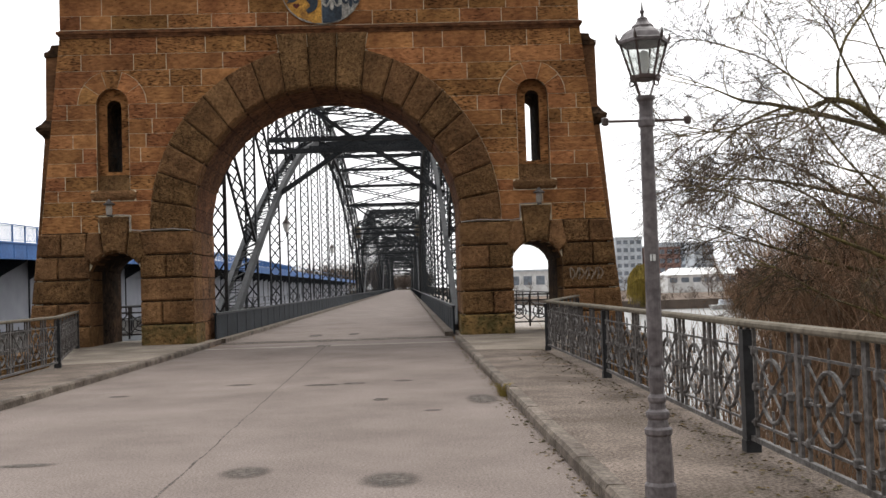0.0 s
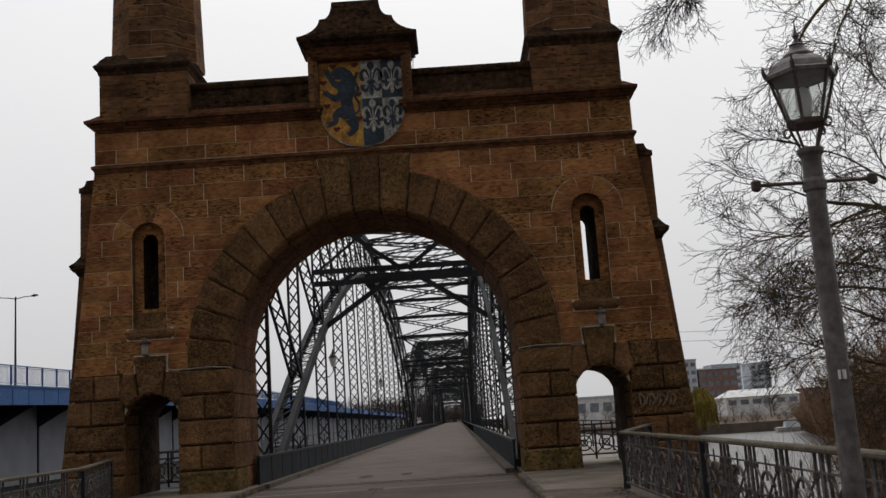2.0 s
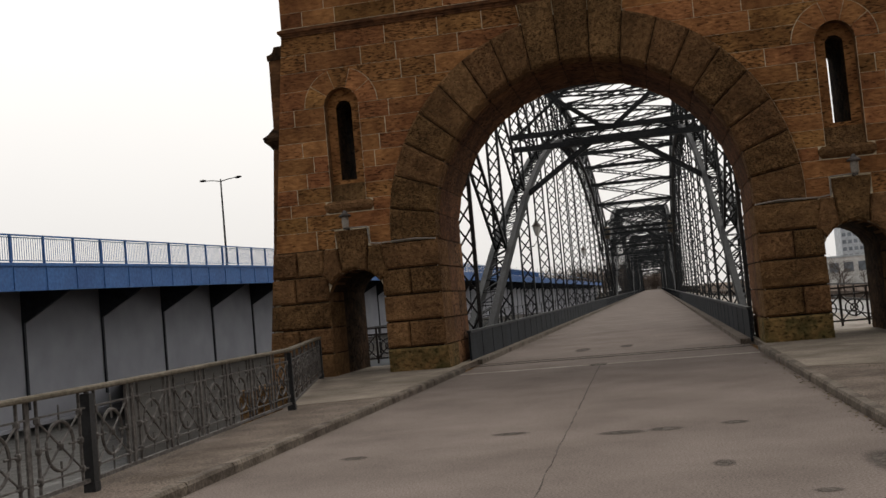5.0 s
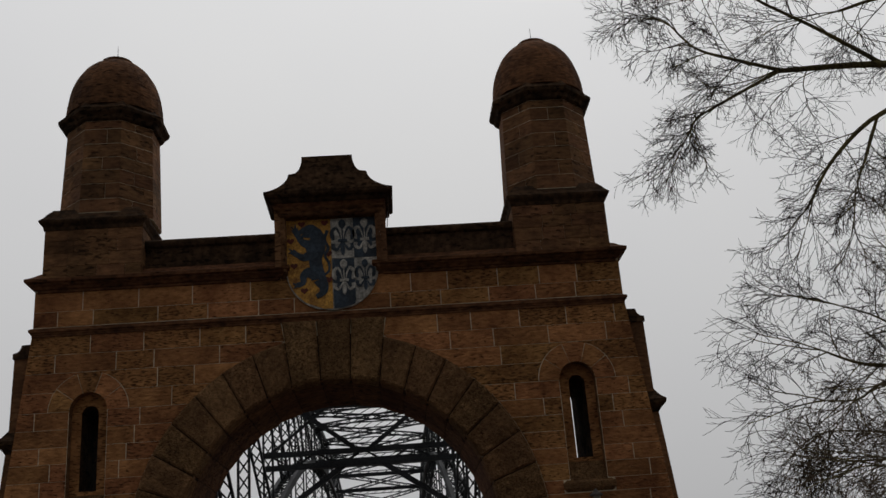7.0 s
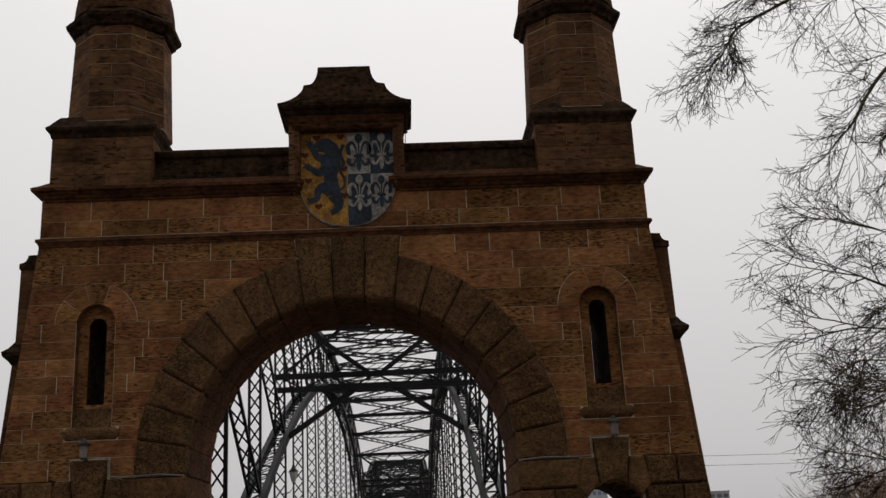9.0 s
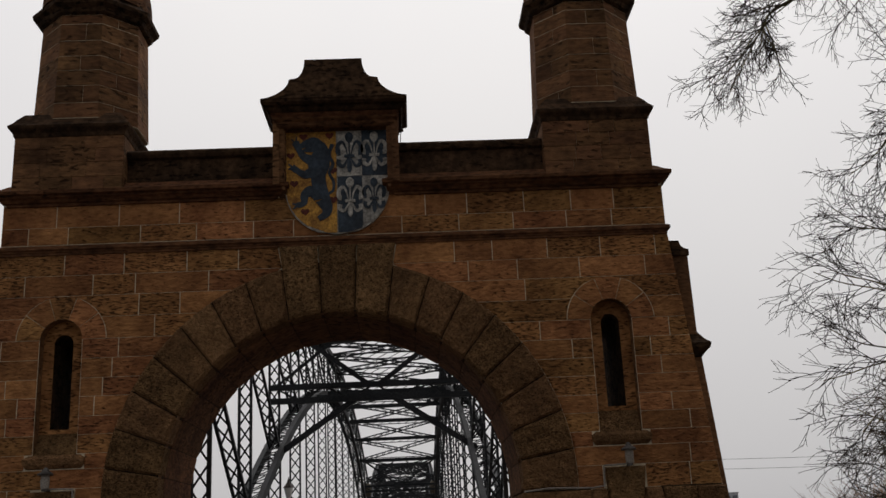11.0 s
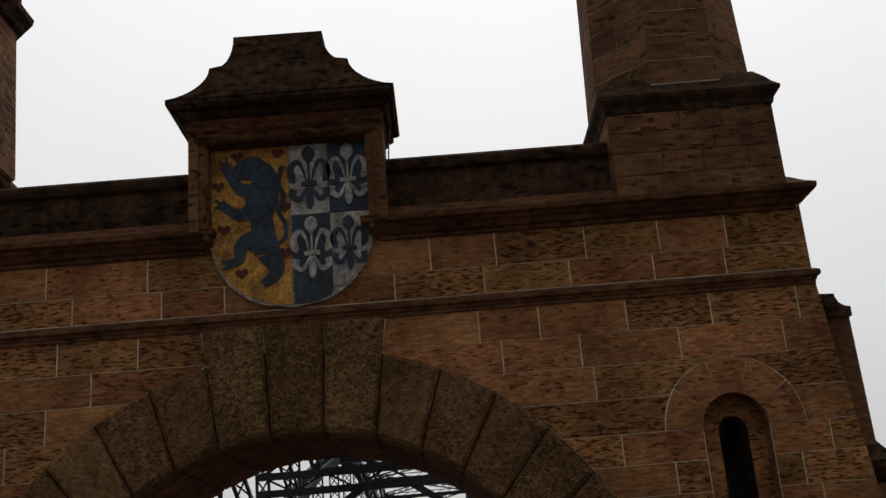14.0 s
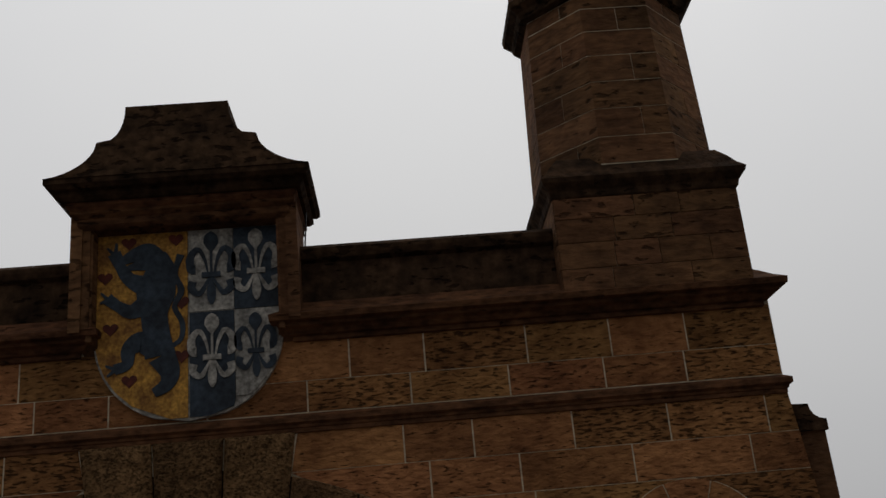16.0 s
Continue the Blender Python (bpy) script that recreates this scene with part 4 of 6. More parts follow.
shield_field("silver_field", MX + 0.01, SX - 0.015, SZ0 + 0.25, 10.845, M_SILVER, SY)


def sweep(aa, pts, ws, y, t=0.03):
    """A flat ribbon of changing width along points in x and z, as raised paintwork."""
    n = len(pts)
    L, R = [], []
    for i, (x, z) in enumerate(pts):
        xa, za = pts[max(i - 1, 0)]
        xb, zb = pts[min(i + 1, n - 1)]
        d = math.hypot(xb - xa, zb - za) or 1
        nx, nz = -(zb - za) / d, (xb - xa) / d
        L.append((x + nx * ws[i], z + nz * ws[i]))
        R.append((x - nx * ws[i], z - nz * ws[i]))
    k = len(aa.v)
    for p, q in zip(L, R):
        aa.v += [(p[0], y, p[1]), (q[0], y, q[1]), (p[0], y + t, p[1]), (q[0], y + t, q[1])]
    for i in range(n - 1):
        b = k + 4 * i
        aa.f += [(b, b + 1, b + 5, b + 4), (b + 2, b + 6, b + 7, b + 3), (b, b + 4, b + 6, b + 2), (b + 1, b + 3, b + 7, b + 5)]
    e = k + 4 * (n - 1)
    aa.f += [(k, k + 2, k + 3, k + 1), (e, e + 1, e + 3, e + 2)]


def smooth_line(ctrl, n=18):
    """A soft curve through control points (Catmull-Rom)."""
    pts = [ctrl[0]] + list(ctrl) + [ctrl[-1]]
    out = []
    m = len(ctrl) - 1
    for i in range(n + 1):
        u = i / n * m
        k = min(int(u), m - 1)
        t = u - k
        p0, p1, p2, p3 = [np.array(p, float) for p in pts[k:k + 4]]
        out.append(tuple(0.5 * (2 * p1 + (p2 - p0) * t + (2 * p0 - 5 * p1 + 4 * p2 - p3) * t * t + (3 * p1 - p0 - 3 * p2 + p3) * t ** 3)))
    return out


def lily(cx, cz, h, material):
    aa = Acc()
    y = SY - 0.018
    w = h * 0.5
    # middle petal, side petals, band, and the feet
    sweep(aa, smooth_line([(cx, cz + h * 0.5), (cx, cz + h * 0.34), (cx, cz + h * 0.1), (cx, cz - h * 0.08)], 12), [0.002 + h * (0.092 * math.sin(t / 0.5 * math.pi) ** 0.9 if t < 0.499 else 0) + (0.014 * h if t > 0.3 else 0) for t in np.linspace(0, 1, 13)], y)
    for s in (-1, 1):
        ctrl = [(cx + s * 0.7 * 0.06 * h, cz - h * 0.08), (cx + s * 0.7 * 0.12 * h, cz + h * 0.12), (cx + s * 0.7 * 0.24 * h, cz + h * 0.26), (cx + s * 0.7 * 0.38 * h, cz + h * 0.16), (cx + s * 0.7 * 0.37 * h, cz + h * 0.0), (cx + s * 0.7 * 0.29 * h, cz - h * 0.02)]
        sweep(aa, smooth_line(ctrl, 16), [h * (0.01 + 0.052 * (t * t * (3 - 2 * t)) ** 0.7) for t in np.linspace(0, 1, 17)], y)
        ctrl = [(cx + s * 0.7 * 0.03 * h, cz - h * 0.12), (cx + s * 0.7 * 0.11 * h, cz - h * 0.24), (cx + s * 0.7 * 0.22 * h, cz - h * 0.35), (cx + s * 0.7 * 0.36 * h, cz - h * 0.28), (cx + s * 0.7 * 0.34 * h, cz - h * 0.18)]
        sweep(aa, smooth_line(ctrl, 14), [h * (0.01 + 0.042 * (t * t * (3 - 2 * t)) ** 0.7) for t in np.linspace(0, 1, 15)], y)
    sweep(aa, smooth_line([(cx, cz - h * 0.12), (cx, cz - h * 0.3), (cx, cz - h * 0.5)], 10), [h * (0.014 + 0.045 * math.sin(t ** 1.4 * math.pi)) for t in np.linspace(0, 1, 11)], y)
    sweep(aa, [(cx - 0.12 * h, cz - h * 0.1), (cx + 0.12 * h, cz - h * 0.1)], [h * 0.035] * 2, y - 0.012)
    part("lily", aa, material, shield)


lily(0.3, 11.45, 1.02, M_NAVY)
lily(0.89, 11.46, 1.0, M_SILVER)
lily(0.3, 10.33, 0.98, M_SILVER)
lily(0.86, 10.36, 0.86, M_NAVY)


# a plain upright figure-like shape of dark blue paint with curling limbs
charge = Acc()
for ctrl, widths in (
    ([(-0.86, 11.62), (-0.68, 11.7), (-0.52, 11.72), (-0.38, 11.6)], [0.05, 0.1, 0.13, 0.12]),
    ([(-0.84, 11.5), (-0.68, 11.54), (-0.5, 11.56)], [0.02, 0.06, 0.1]),
    ([(-0.4, 11.7), (-0.36, 11.45), (-0.42, 11.15), (-0.44, 10.85), (-0.4, 10.55), (-0.36, 10.3)], [0.1, 0.2, 0.26, 0.17, 0.17, 0.2]),
    ([(-0.55, 11.25), (-0.76, 11.36), (-0.88, 11.54), (-0.97, 11.74)], [0.15, 0.09, 0.07, 0.09]),
    ([(-0.5, 11.05), (-0.72, 10.92), (-0.9, 11.0), (-1.05, 11.12)], [0.14, 0.1, 0.07, 0.08]),
    ([(-0.42, 10.42), (-0.62, 10.5), (-0.76, 10.4), (-0.78, 10.22), (-0.94, 10.16)], [0.16, 0.14, 0.1, 0.07, 0.07]),
    ([(-0.34, 10.3), (-0.24, 10.08), (-0.28, 9.92), (-0.44, 9.82)], [0.18, 0.13, 0.09, 0.06]),
    ([(-0.26, 10.4), (-0.1, 10.5), (-0.08, 10.72), (-0.18, 10.95), (-0.09, 11.16), (-0.17, 11.4), (-0.1, 11.66)], [0.03, 0.03, 0.035, 0.035, 0.045, 0.03, 0.05]),
    ([(-0.97, 11.72), (-1.06, 11.82)], [0.03, 0.012]),
    ([(-0.95, 11.74), (-0.94, 11.88)], [0.03, 0.012]),
    ([(-1.03, 11.1), (-1.13, 11.2)], [0.03, 0.012]),
    ([(-1.03, 11.1), (-1.14, 11.06)], [0.03, 0.012]),
    ([(-0.92, 10.16), (-1.05, 10.22)], [0.03, 0.012]),
    ([(-0.92, 10.16), (-1.03, 10.08)], [0.03, 0.012]),
    ([(-0.22, 11.5), (-0.12, 11.52)], [0.05, 0.01]),
    ([(-0.2, 11.3), (-0.1, 11.28)], [0.05, 0.01]),
):
    w = np.interp(np.linspace(0, 1, 23), np.linspace(0, 1, len(widths)), widths)
    sweep(charge, smooth_line(ctrl, 22), list(w), SY - 0.016 - 0.001 * len(charge.f) / 400)
part("painted_charge", charge, M_NAVY, shield, "plain dark blue upright shape on gold")
for hx, hz in ((-0.78, 11.87), (-0.16, 11.88), (-1.08, 11.4), (-0.09, 11.0), (-1.0, 10.7), (-0.09, 10.28), (-0.75, 10.0)):
    aa = Acc()
    pts = [(hx + 0.1 * math.sin(t) ** 3, hz + 0.006 * (13 * math.cos(t) - 5 * math.cos(2 * t) - 2 * math.cos(3 * t) - math.cos(4 * t))) for t in np.linspace(0, 2 * math.pi, 20)[:-1]]
    aa.prism(pts, SY - 0.012, SY + 0.01)
    part("heart", aa, M_RED, shield)

# ---- small lamps and a cable over the side doors ----
for s in (-1, 1):
    lamp = bare("wall_lamp", "small glass lamp with a flat metal cap over a side door", "wall lamp", "lamps over the side doors", at=(s * 6.27, -0.28, 3.9))
    a = Acc()
    a.lathe([(0.16, 0.33), (0.17, 0.36), (0.08, 0.42), (0.05, 0.47), (0.02, 0.5)], 0, 0, 14)
    part("cap", a, M_RAIL, lamp)
    a = Acc()
    a.lathe([(0.05, 0.03), (0.085, 0.06), (0.095, 0.2), (0.085, 0.33)], 0, 0, 14)
    part("glass", a, M_PALE, lamp, "clouded grey glass cylinder")
    a = Acc()
    a.tube([(0, 0, 0.02), (0, 0.14, 0.02), (0, 0.3, 0.02)], [0.03, 0.03, 0.03], 6)
    a.lathe([(0.07, 0.0), (0.07, 0.04)], 0, 0, 10)
    part("bracket", a, M_RAIL, lamp)
    a = Acc()
    path = [(s * 6.27, -0.17, 3.95), (s * 5.72, -0.17, 3.93), (s * 5.7, -0.17, 3.5), (s * 5.45, -0.16, 3.47), (s * 4.5, -0.16, 3.5), (s * 3.95, -0.15, 3.45)]
    for p, q in zip(path, path[1:]):
        a.tube([p, q], [0.02, 0.02], 6)
    tagged(part("cable_conduit", a, M_PALE), "thin pale cable conduit clipped along the stones", "conduit", "conduits on the portal")
# spray-painted scrawl, unreadable
a = Acc()
for i in range(7):
    x = 7.15 + i * 0.14
    sweep(a, smooth_line([(x, 1.72 + RND.uniform(-.05, .05)), (x + RND.uniform(-.05, .1), 2.0), (x + 0.12, 1.85), (x + RND.uniform(0, .1), 1.65)], 10), [0.018] * 11, -0.16, 0.01)
part("spray_paint", a, M_GRAF, portal, "pale sprayed scrawl on the stone")

# ---- stones of the portal's front ----
face_stones = part("facing", Acc(), M_STONE, portal, "coursed sandstone blocks with pale joints")


def stone(lz, rz, z0, z1, joint=0.0105):
    """One facing stone between two side lines, each a function of height."""
    zs = np.linspace(z0 + 0.005, z1 - 0.005, 8)
    poly = [(lz(z) + joint, z) for z in zs] + [(rz(z) - joint, z) for z in zs[::-1]]
    yf = -RND.uniform(0.003, 0.009)
    aa = Acc()
    aa.prism(poly[::-1], yf, 0.04)
    part("stone", aa, M_STONE, face_stones)


def fill(lf, rf, z0, z1, s):
    """Stones in a course from the line lf to the line rf (heights to x, for the right half; s mirrors them)."""
    zs = np.linspace(z0, z1, 6)
    a0, b0 = max(lf(z) for z in zs), min(rf(z) for z in zs)
    if b0 - a0 < 0.12:
        if min(rf(z) - lf(z) for z in zs) < 0.05:
            return
        cuts = []
    else:
        cuts, x = [], a0 + RND.uniform(0.35, 1.35)
        while x < b0 - 0.3:
            cuts.append(x)
            x += RND.choice((1.0, 1.2, 1.35, 1.45, 1.6)) + RND.uniform(-0.12, 0.12)
    lines = [lf] + [(lambda z, c=c: c) for c in cuts] + [rf]
    for p, q in zip(lines, lines[1:]):
        if s > 0:
            stone(p, q, z0, z1)
        else:
            stone(lambda z, q=q: -q(z), lambda z, p=p: -p(z), z0, z1)


def arch_x(z):
    if z <= ZC:
        return R_OUT + 0.005
    return math.sqrt(max(0.0, (R_OUT + 0.005) ** 2 - (z - ZC) ** 2))


def head_l(z):
    return 6.2 - (math.sqrt(max(0, 1.0 - (z - 7.22) ** 2)) if z > 7.22 else 0.47)


def head_r(z):
    return 12.4 - head_l(z)


for s in (-1, 1):
    z = 3.45
    tops = [3.95, 4.36, 4.69, 5.1, 5.5, 5.93, 6.34, 6.78, 7.22, 7.72, 8.22, 8.7, 9.2]
    for z1 in tops:
        zm = (z + z1) / 2
        lf = (lambda zz: max(arch_x(zz), 1.07 + 0.18 * (zz - 7.6)))
        if zm < 3.95:
            fill(lambda zz: 6.19 + 0.47, wide, z, z1, s)
            fill(lf, lambda zz: 6.19 - 0.47, z, z1, s)
        elif zm < 4.36:
            fill(lf, wide, z, z1, s)
        elif zm < 4.69:
            fill(lf, lambda zz: 6.2 - 0.64, z, z1, s)
            fill(lambda zz: 6.2 + 0.64, wide, z, z1, s)
        elif z1 <= 8.33:
            fill(lf, head_l, z, z1, s)
            fill(head_r, wide, z, z1, s)
        else:
            fill(lf, wide, z, z1, s)
        z = z1
z = 9.44
for z1 in (9.85, 10.4):
    fill(lambda zz: -7.69, lambda zz: 7.69, z, z1, 1)
    z = z1

# ---- the steel bridge behind the portal ----
XT, SPAN, Y0, RISE = 4.4, 112.0, 6.5, 0.0016


def low_z(u):
    return 13.6 - 0.00434 * (u - 56) ** 2


def top_z(u):
    return 16.6 - 0.00258 * (u - 56) ** 2


def lattice(a, p, q, w, n, side, t=0.05, web=0.06):
    """A flat lattice bar from p to q: two flanges w apart along side, with crossed flats between."""
    p, q, s = Vector(p), Vector(q), Vector(side).normalized() * w / 2
    a.beam(p - s, q - s, 0.14, t + 0.03, up=side)
    a.beam(p + s, q + s, 0.14, t + 0.03, up=side)
    for i in range(n):
        u, v = p.lerp(q, i / n), p.lerp(q, (i + 1) / n)
        a.beam(u - s, v + s, 0.03, web, up=side)
        a.beam(u + s, v - s, 0.03, web, up=side)


NODE = 14
span = bare("bridge_span", "grey riveted steel arch truss with lattice hangers", "bridge truss", "arch spans of the bridge")
step = SPAN / NODE
for s in (-1, 1):
    for name, fn, w, h in (("lower_chord", low_z, 0.5, 0.42), ("upper_chord", top_z, 0.42, 0.36)):
        a, inner = Acc(), Acc()
        for i in range(NODE * 2):
            u, v = i * step / 2, (i + 1) * step / 2
            p, q = Vector((s * XT, u, fn(u))), Vector((s * XT, v, fn(v)))
            big = name == "lower_chord"
            e_w = 0.33 if big else 0.2
            for e in (-1, 1):
                sx = Vector((e * e_w, 0, 0))
                if not (big and e == -s):
                    a.beam(p + sx, q + sx, 0.2 if big else 0.14, h)
            sx = Vector((e_w, 0, 0))
            for k in range(4):
                m0, m1 = p.lerp(q, k / 4), p.lerp(q, (k + 1) / 4)
                for dz in (-0.42 * h, 0.42 * h):
                    o = Vector((0, 0, dz))
                    a.beam(m0 - sx + o, m1 + sx + o, 0.07, 0.03)
                    a.beam(m1 - sx + o, m1 + sx + o, 0.09, 0.03)
        ch = part(name, a, M_STEEL, span)
        if name == "lower_chord":
            n = NODE * 4
            for i in range(n + 1):
                u = i * SPAN / n
                for dx, dz in ((-0.1, -h / 2), (0.1, -h / 2), (0.1, h / 2), (-0.1, h / 2)):
                    inner.v.append((s * (XT - e_w) + dx, u, fn(u) + dz))
            for i in range(n):
                inner.f += [(4 * i + k, 4 * i + (k + 1) % 4, 4 * i + 4 + (k + 1) % 4, 4 * i + 4 + k) for k in range(4)]
            inner.f += [(3, 2, 1, 0), (4 * n, 4 * n + 1, 4 * n + 2, 4 * n + 3)]
            # Road-side flange is slightly paler: its skylight is put into the colour.
            part("inner_flange", inner, M_STEEL_L, ch)
    for i in range(1, NODE):
        u = i * step
        a = Acc()
        zt, zb = low_z(u) - 0.2, 0.0
        if zt > 1:
            lattice(a, (s * XT, u, zb), (s * XT, u, zt), 0.5, max(3, int(zt / 0.62)), (1, 0, 0))
            part("hanger", a, M_STEEL, span)
        # web between the chords
        a = Acc()
        lattice(a, (s * XT, u, low_z(u) + 0.2), (s * XT, u, top_z(u) - 0.2), 0.42, max(3, int((top_z(u) - low_z(u)) / 0.6)), (1, 0, 0), 0.06)
        part("web_post", a, M_STEEL, span)
    for i in range(NODE):
        u, v = i * step, (i + 1) * step
        a = Acc()
        if i < NODE // 2:
            p, q = (s * XT, u, top_z(u) - 0.1), (s * XT, v, low_z(v) + 0.1)
        else:
            p, q = (s * XT, v, top_z(v) - 0.1), (s * XT, u, low_z(u) + 0.1)
        lattice(a, p, q, 0.42, 9, (1, 0, 0), 0.06)
        part("web_diagonal", a, M_STEEL, span)
    for u in (0.2, SPAN - 0.2):
        a = Acc()
        lattice(a, (s * XT, u, -0.2), (s * XT, u, top_z(u)), 0.5, 12, (1, 0, 0), 0.09)
        part("end_post", a, M_STEEL, span)
for i in range(0, NODE + 1):
    u = i * step
    z = top_z(u)
    a = Acc()
    a.beam((-XT, u, z + 0.16), (XT, u, z + 0.16), 0.16, 0.07)
    a.beam((-XT, u, z - 0.3), (XT, u, z - 0.3), 0.16, 0.07)
    for k in range(10):
        xa, xb = -XT + 2 * XT * k / 10, -XT + 2 * XT * (k + 1) / 10
        a.beam((xa, u, z - 0.3), (xb, u, z + 0.16), 0.05, 0.05)
    part("cross_beam", a, M_STEEL, span)
    if i < NODE:
        v = u + step
        a = Acc()
        for x0 in (-XT, XT):
            lattice(a, (x0, u, z), (-x0, v, top_z(v)), 0.3, 12, (0, 0, 1), 0.07, 0.04)
        part("wind_bracing", a, M_STEEL, span)
# bracing between the lower chords where they clear the road
for i in range(4, NODE - 3):
    u = i * step
    z = low_z(u)
    a = Acc()
    a.beam((-XT, u, z), (XT, u, z), 0.2, 0.3)
    part("cross_tie", a, M_STEEL, span)
for u, d in ((2 * step, 1), (SPAN - 2 * step, -1)):
    a = Acc()
    for z in (9.35, 8.75):
        a.beam((-XT - 0.2, u, z), (XT + 0.2, u, z), 0.26, 0.24)
    for k in range(8):
        xa, xb = -XT + 2 * XT * k / 8, -XT + 2 * XT * (k + 1) / 8
        a.beam((xa, u, 8.75 if k % 2 else 9.35), (xb, u, 9.35 if k % 2 else 8.75), 0.06, 0.08)
    for s in (-1, 1):
        a.beam((s * XT, u, low_z(2 * step) - 0.3), (s * 0.75, u, 8.8), 0.2, 0.24)
        a.beam((s * 0.3, u, 9.4), (s * XT, u, top_z(2 * step)), 0.16, 0.2)
        a.beam((s * XT, u, 9.35), (s * 0.3, u, top_z(2 * step)), 0.12, 0.12)
    part("portal_frame", a, M_STEEL, span)
for u in (0.6, SPAN - 0.6):
    a = Acc()
    for z in (6.6, 7.6):
        a.beam((-XT, u, z), (XT, u, z), 0.2, 0.2)
    for k in range(10):
        xa, xb = -XT + 2 * XT * k / 10, -XT + 2 * XT * (k + 1) / 10
        a.beam((xa, u, 6.6 if k % 2 else 7.6), (xb, u, 7.6 if k % 2 else 6.6), 0.06, 0.08)
    for s in (-1, 1):
        pts = [(s * (XT - 0.1 - 2.3 * math.sin(t)), u, 4.4 + 2.2 * (1 - math.cos(t))) for t in np.linspace(0, math.pi / 2, 7)]
        for p, q in zip(pts, pts[1:]):
            a.beam(p, q, 0.16, 0.2, up=(0, 1, 0))
    if u > 1:
        part("end_frame", a, M_STEEL, span)
span.matrix_basis = pose(0, Y0, Y0 * RISE)
for k in range(1, 4):
    copy_thing(span, pose(0, Y0 + k * (SPAN + 2), (Y0 + k * SPAN) * RISE))

acc = Acc()
acc.add([(-3.9, 2.2, -0.002), (3.9, 2.2, -0.002), (3.9, 480, 480 * RISE), (-3.9, 480, 480 * RISE), (-3.9, 2.2, -1.2), (3.9, 2.2, -1.2), (3.9, 480, -0.5), (-3.9, 480, -0.5)],
        [(0, 1, 2, 3), (7, 6, 5, 4), (0, 4, 5, 1), (1, 5, 6, 2), (2, 6, 7, 3), (3, 7, 4, 0)])
tagged(part("bridge_deck", acc, M_ROAD), "pale worn asphalt deck running straight across the bridge", "bridge deck", kind="structure")
# solid plate fences beside the deck
for s in (-1, 1):
    fence = bare("plate_fence", "dark grey steel plate fence along the bridge deck", "fence", "fences along the deck")
    a = Acc()
    a.beam((s * 3.62, 2.4, 0.05), (s * 3.62, 470, 0.05 + 470 * RISE), 0.3, 0.16)
    part("footing", a, M_KERB, fence)
    a = Acc()
    a.beam((s * 3.76, 2.3, 0.92), (s * 3.76, 470, 0.92 + 470 * RISE), 0.12, 0.07)
    part("top_rail", a, M_STEEL, fence)
    a = Acc()
    a.box(-0.02, 0.02, 0.01, 1.99, 0.1, 0.89)
    a.box(-0.03, 0.03, 0.0, 0.05, 0.05, 0.9)
    plate = mesh_of("plate", a, M_PLATE)
    for i in range(40):
        ob = new("plate", plate)
        ob.parent = fence
        ob.location = (s * 3.76, 2.3 + 2 * i, (2.3 + 2 * i) * RISE)
    a = Acc()
    a.beam((s * 3.76, 82.3, 0.49 + 82 * RISE), (s * 3.76, 470, 0.49 + 470 * RISE), 0.04, 0.8)
    for i in range(190):
        y = 82.3 + 2 * i
        a.box(s * 3.76 - 0.045, s * 3.76 + 0.045, y, y + 0.07, 0.05 + y * RISE, 0.9 + y * RISE)
    tagged(part("far_plates", a, M_PLATE, fence), kind="stuff")
# walkways outside the trusses
for s in (-1, 1):
    a = Acc()
    lo, hi = sorted((s * 4.7, s * 8.1))
    a.box(lo, hi, 3.3, 470, -0.2, 0.1)
    tagged(part("walkway", a, M_PALE if s > 0 else M_PLATE), "narrow footway outside the truss", "walkway", kind="structure")
    barrier = bare("barrier", "dark iron barrier with crossed bars and rings", "railing", "barriers behind the side doors")
    y, x0, x1 = 5.4, s * 5.1, s * 8.0
    for z in (1.2, 1.0, 0.25):
        a = Acc()
        a.beam((x0, y, z), (x1, y, z), 0.05, 0.05)
        part("rail", a, M_POST, barrier)
    for k in range(5):
        xa = x0 + (x1 - x0) * k / 4
        a = Acc()
        a.beam((xa, y, 0.1), (xa, y, 1.22), 0.06, 0.06, up=(0, 1, 0))
        part("post", a, M_POST, barrier)
        if k == 4:
            break
        xb = xa + (x1 - x0) / 4
        for za, zb in ((0.25, 1.0), (1.0, 0.25)):
            a = Acc()
            a.beam((xa, y, za), (xb, y, zb), 0.035, 0.035)
            part("cross_bar", a, M_POST, barrier)
        cx = (xa + xb) / 2
        for rad in (0.24, 0.1):
            a = Acc()
            a.tube([(cx + rad * math.cos(t), y, 0.62 + rad * math.sin(t)) for t in np.linspace(0, 2 * math.pi, 17)], [0.022] * 17, 5, cap=False)
            part("ring", a, M_POST, barrier)
    a = Acc()
    for z in (1.2, 0.7, 0.25):
        a.beam((s * 8.0, 5.4, z), (s * 8.0, 470, z + 470 * RISE), 0.05, 0.05)
    for i in range(150):
        y = 5.4 + 3 * i
        a.beam((s * 8.0, y, 0.0), (s * 8.0, y, 1.2 + y * RISE), 0.06, 0.06, up=(0, 1, 0))
    tagged(part("footway_railing", a, M_POST), "plain dark steel railing along the footway", "railing", "railings of the footways")
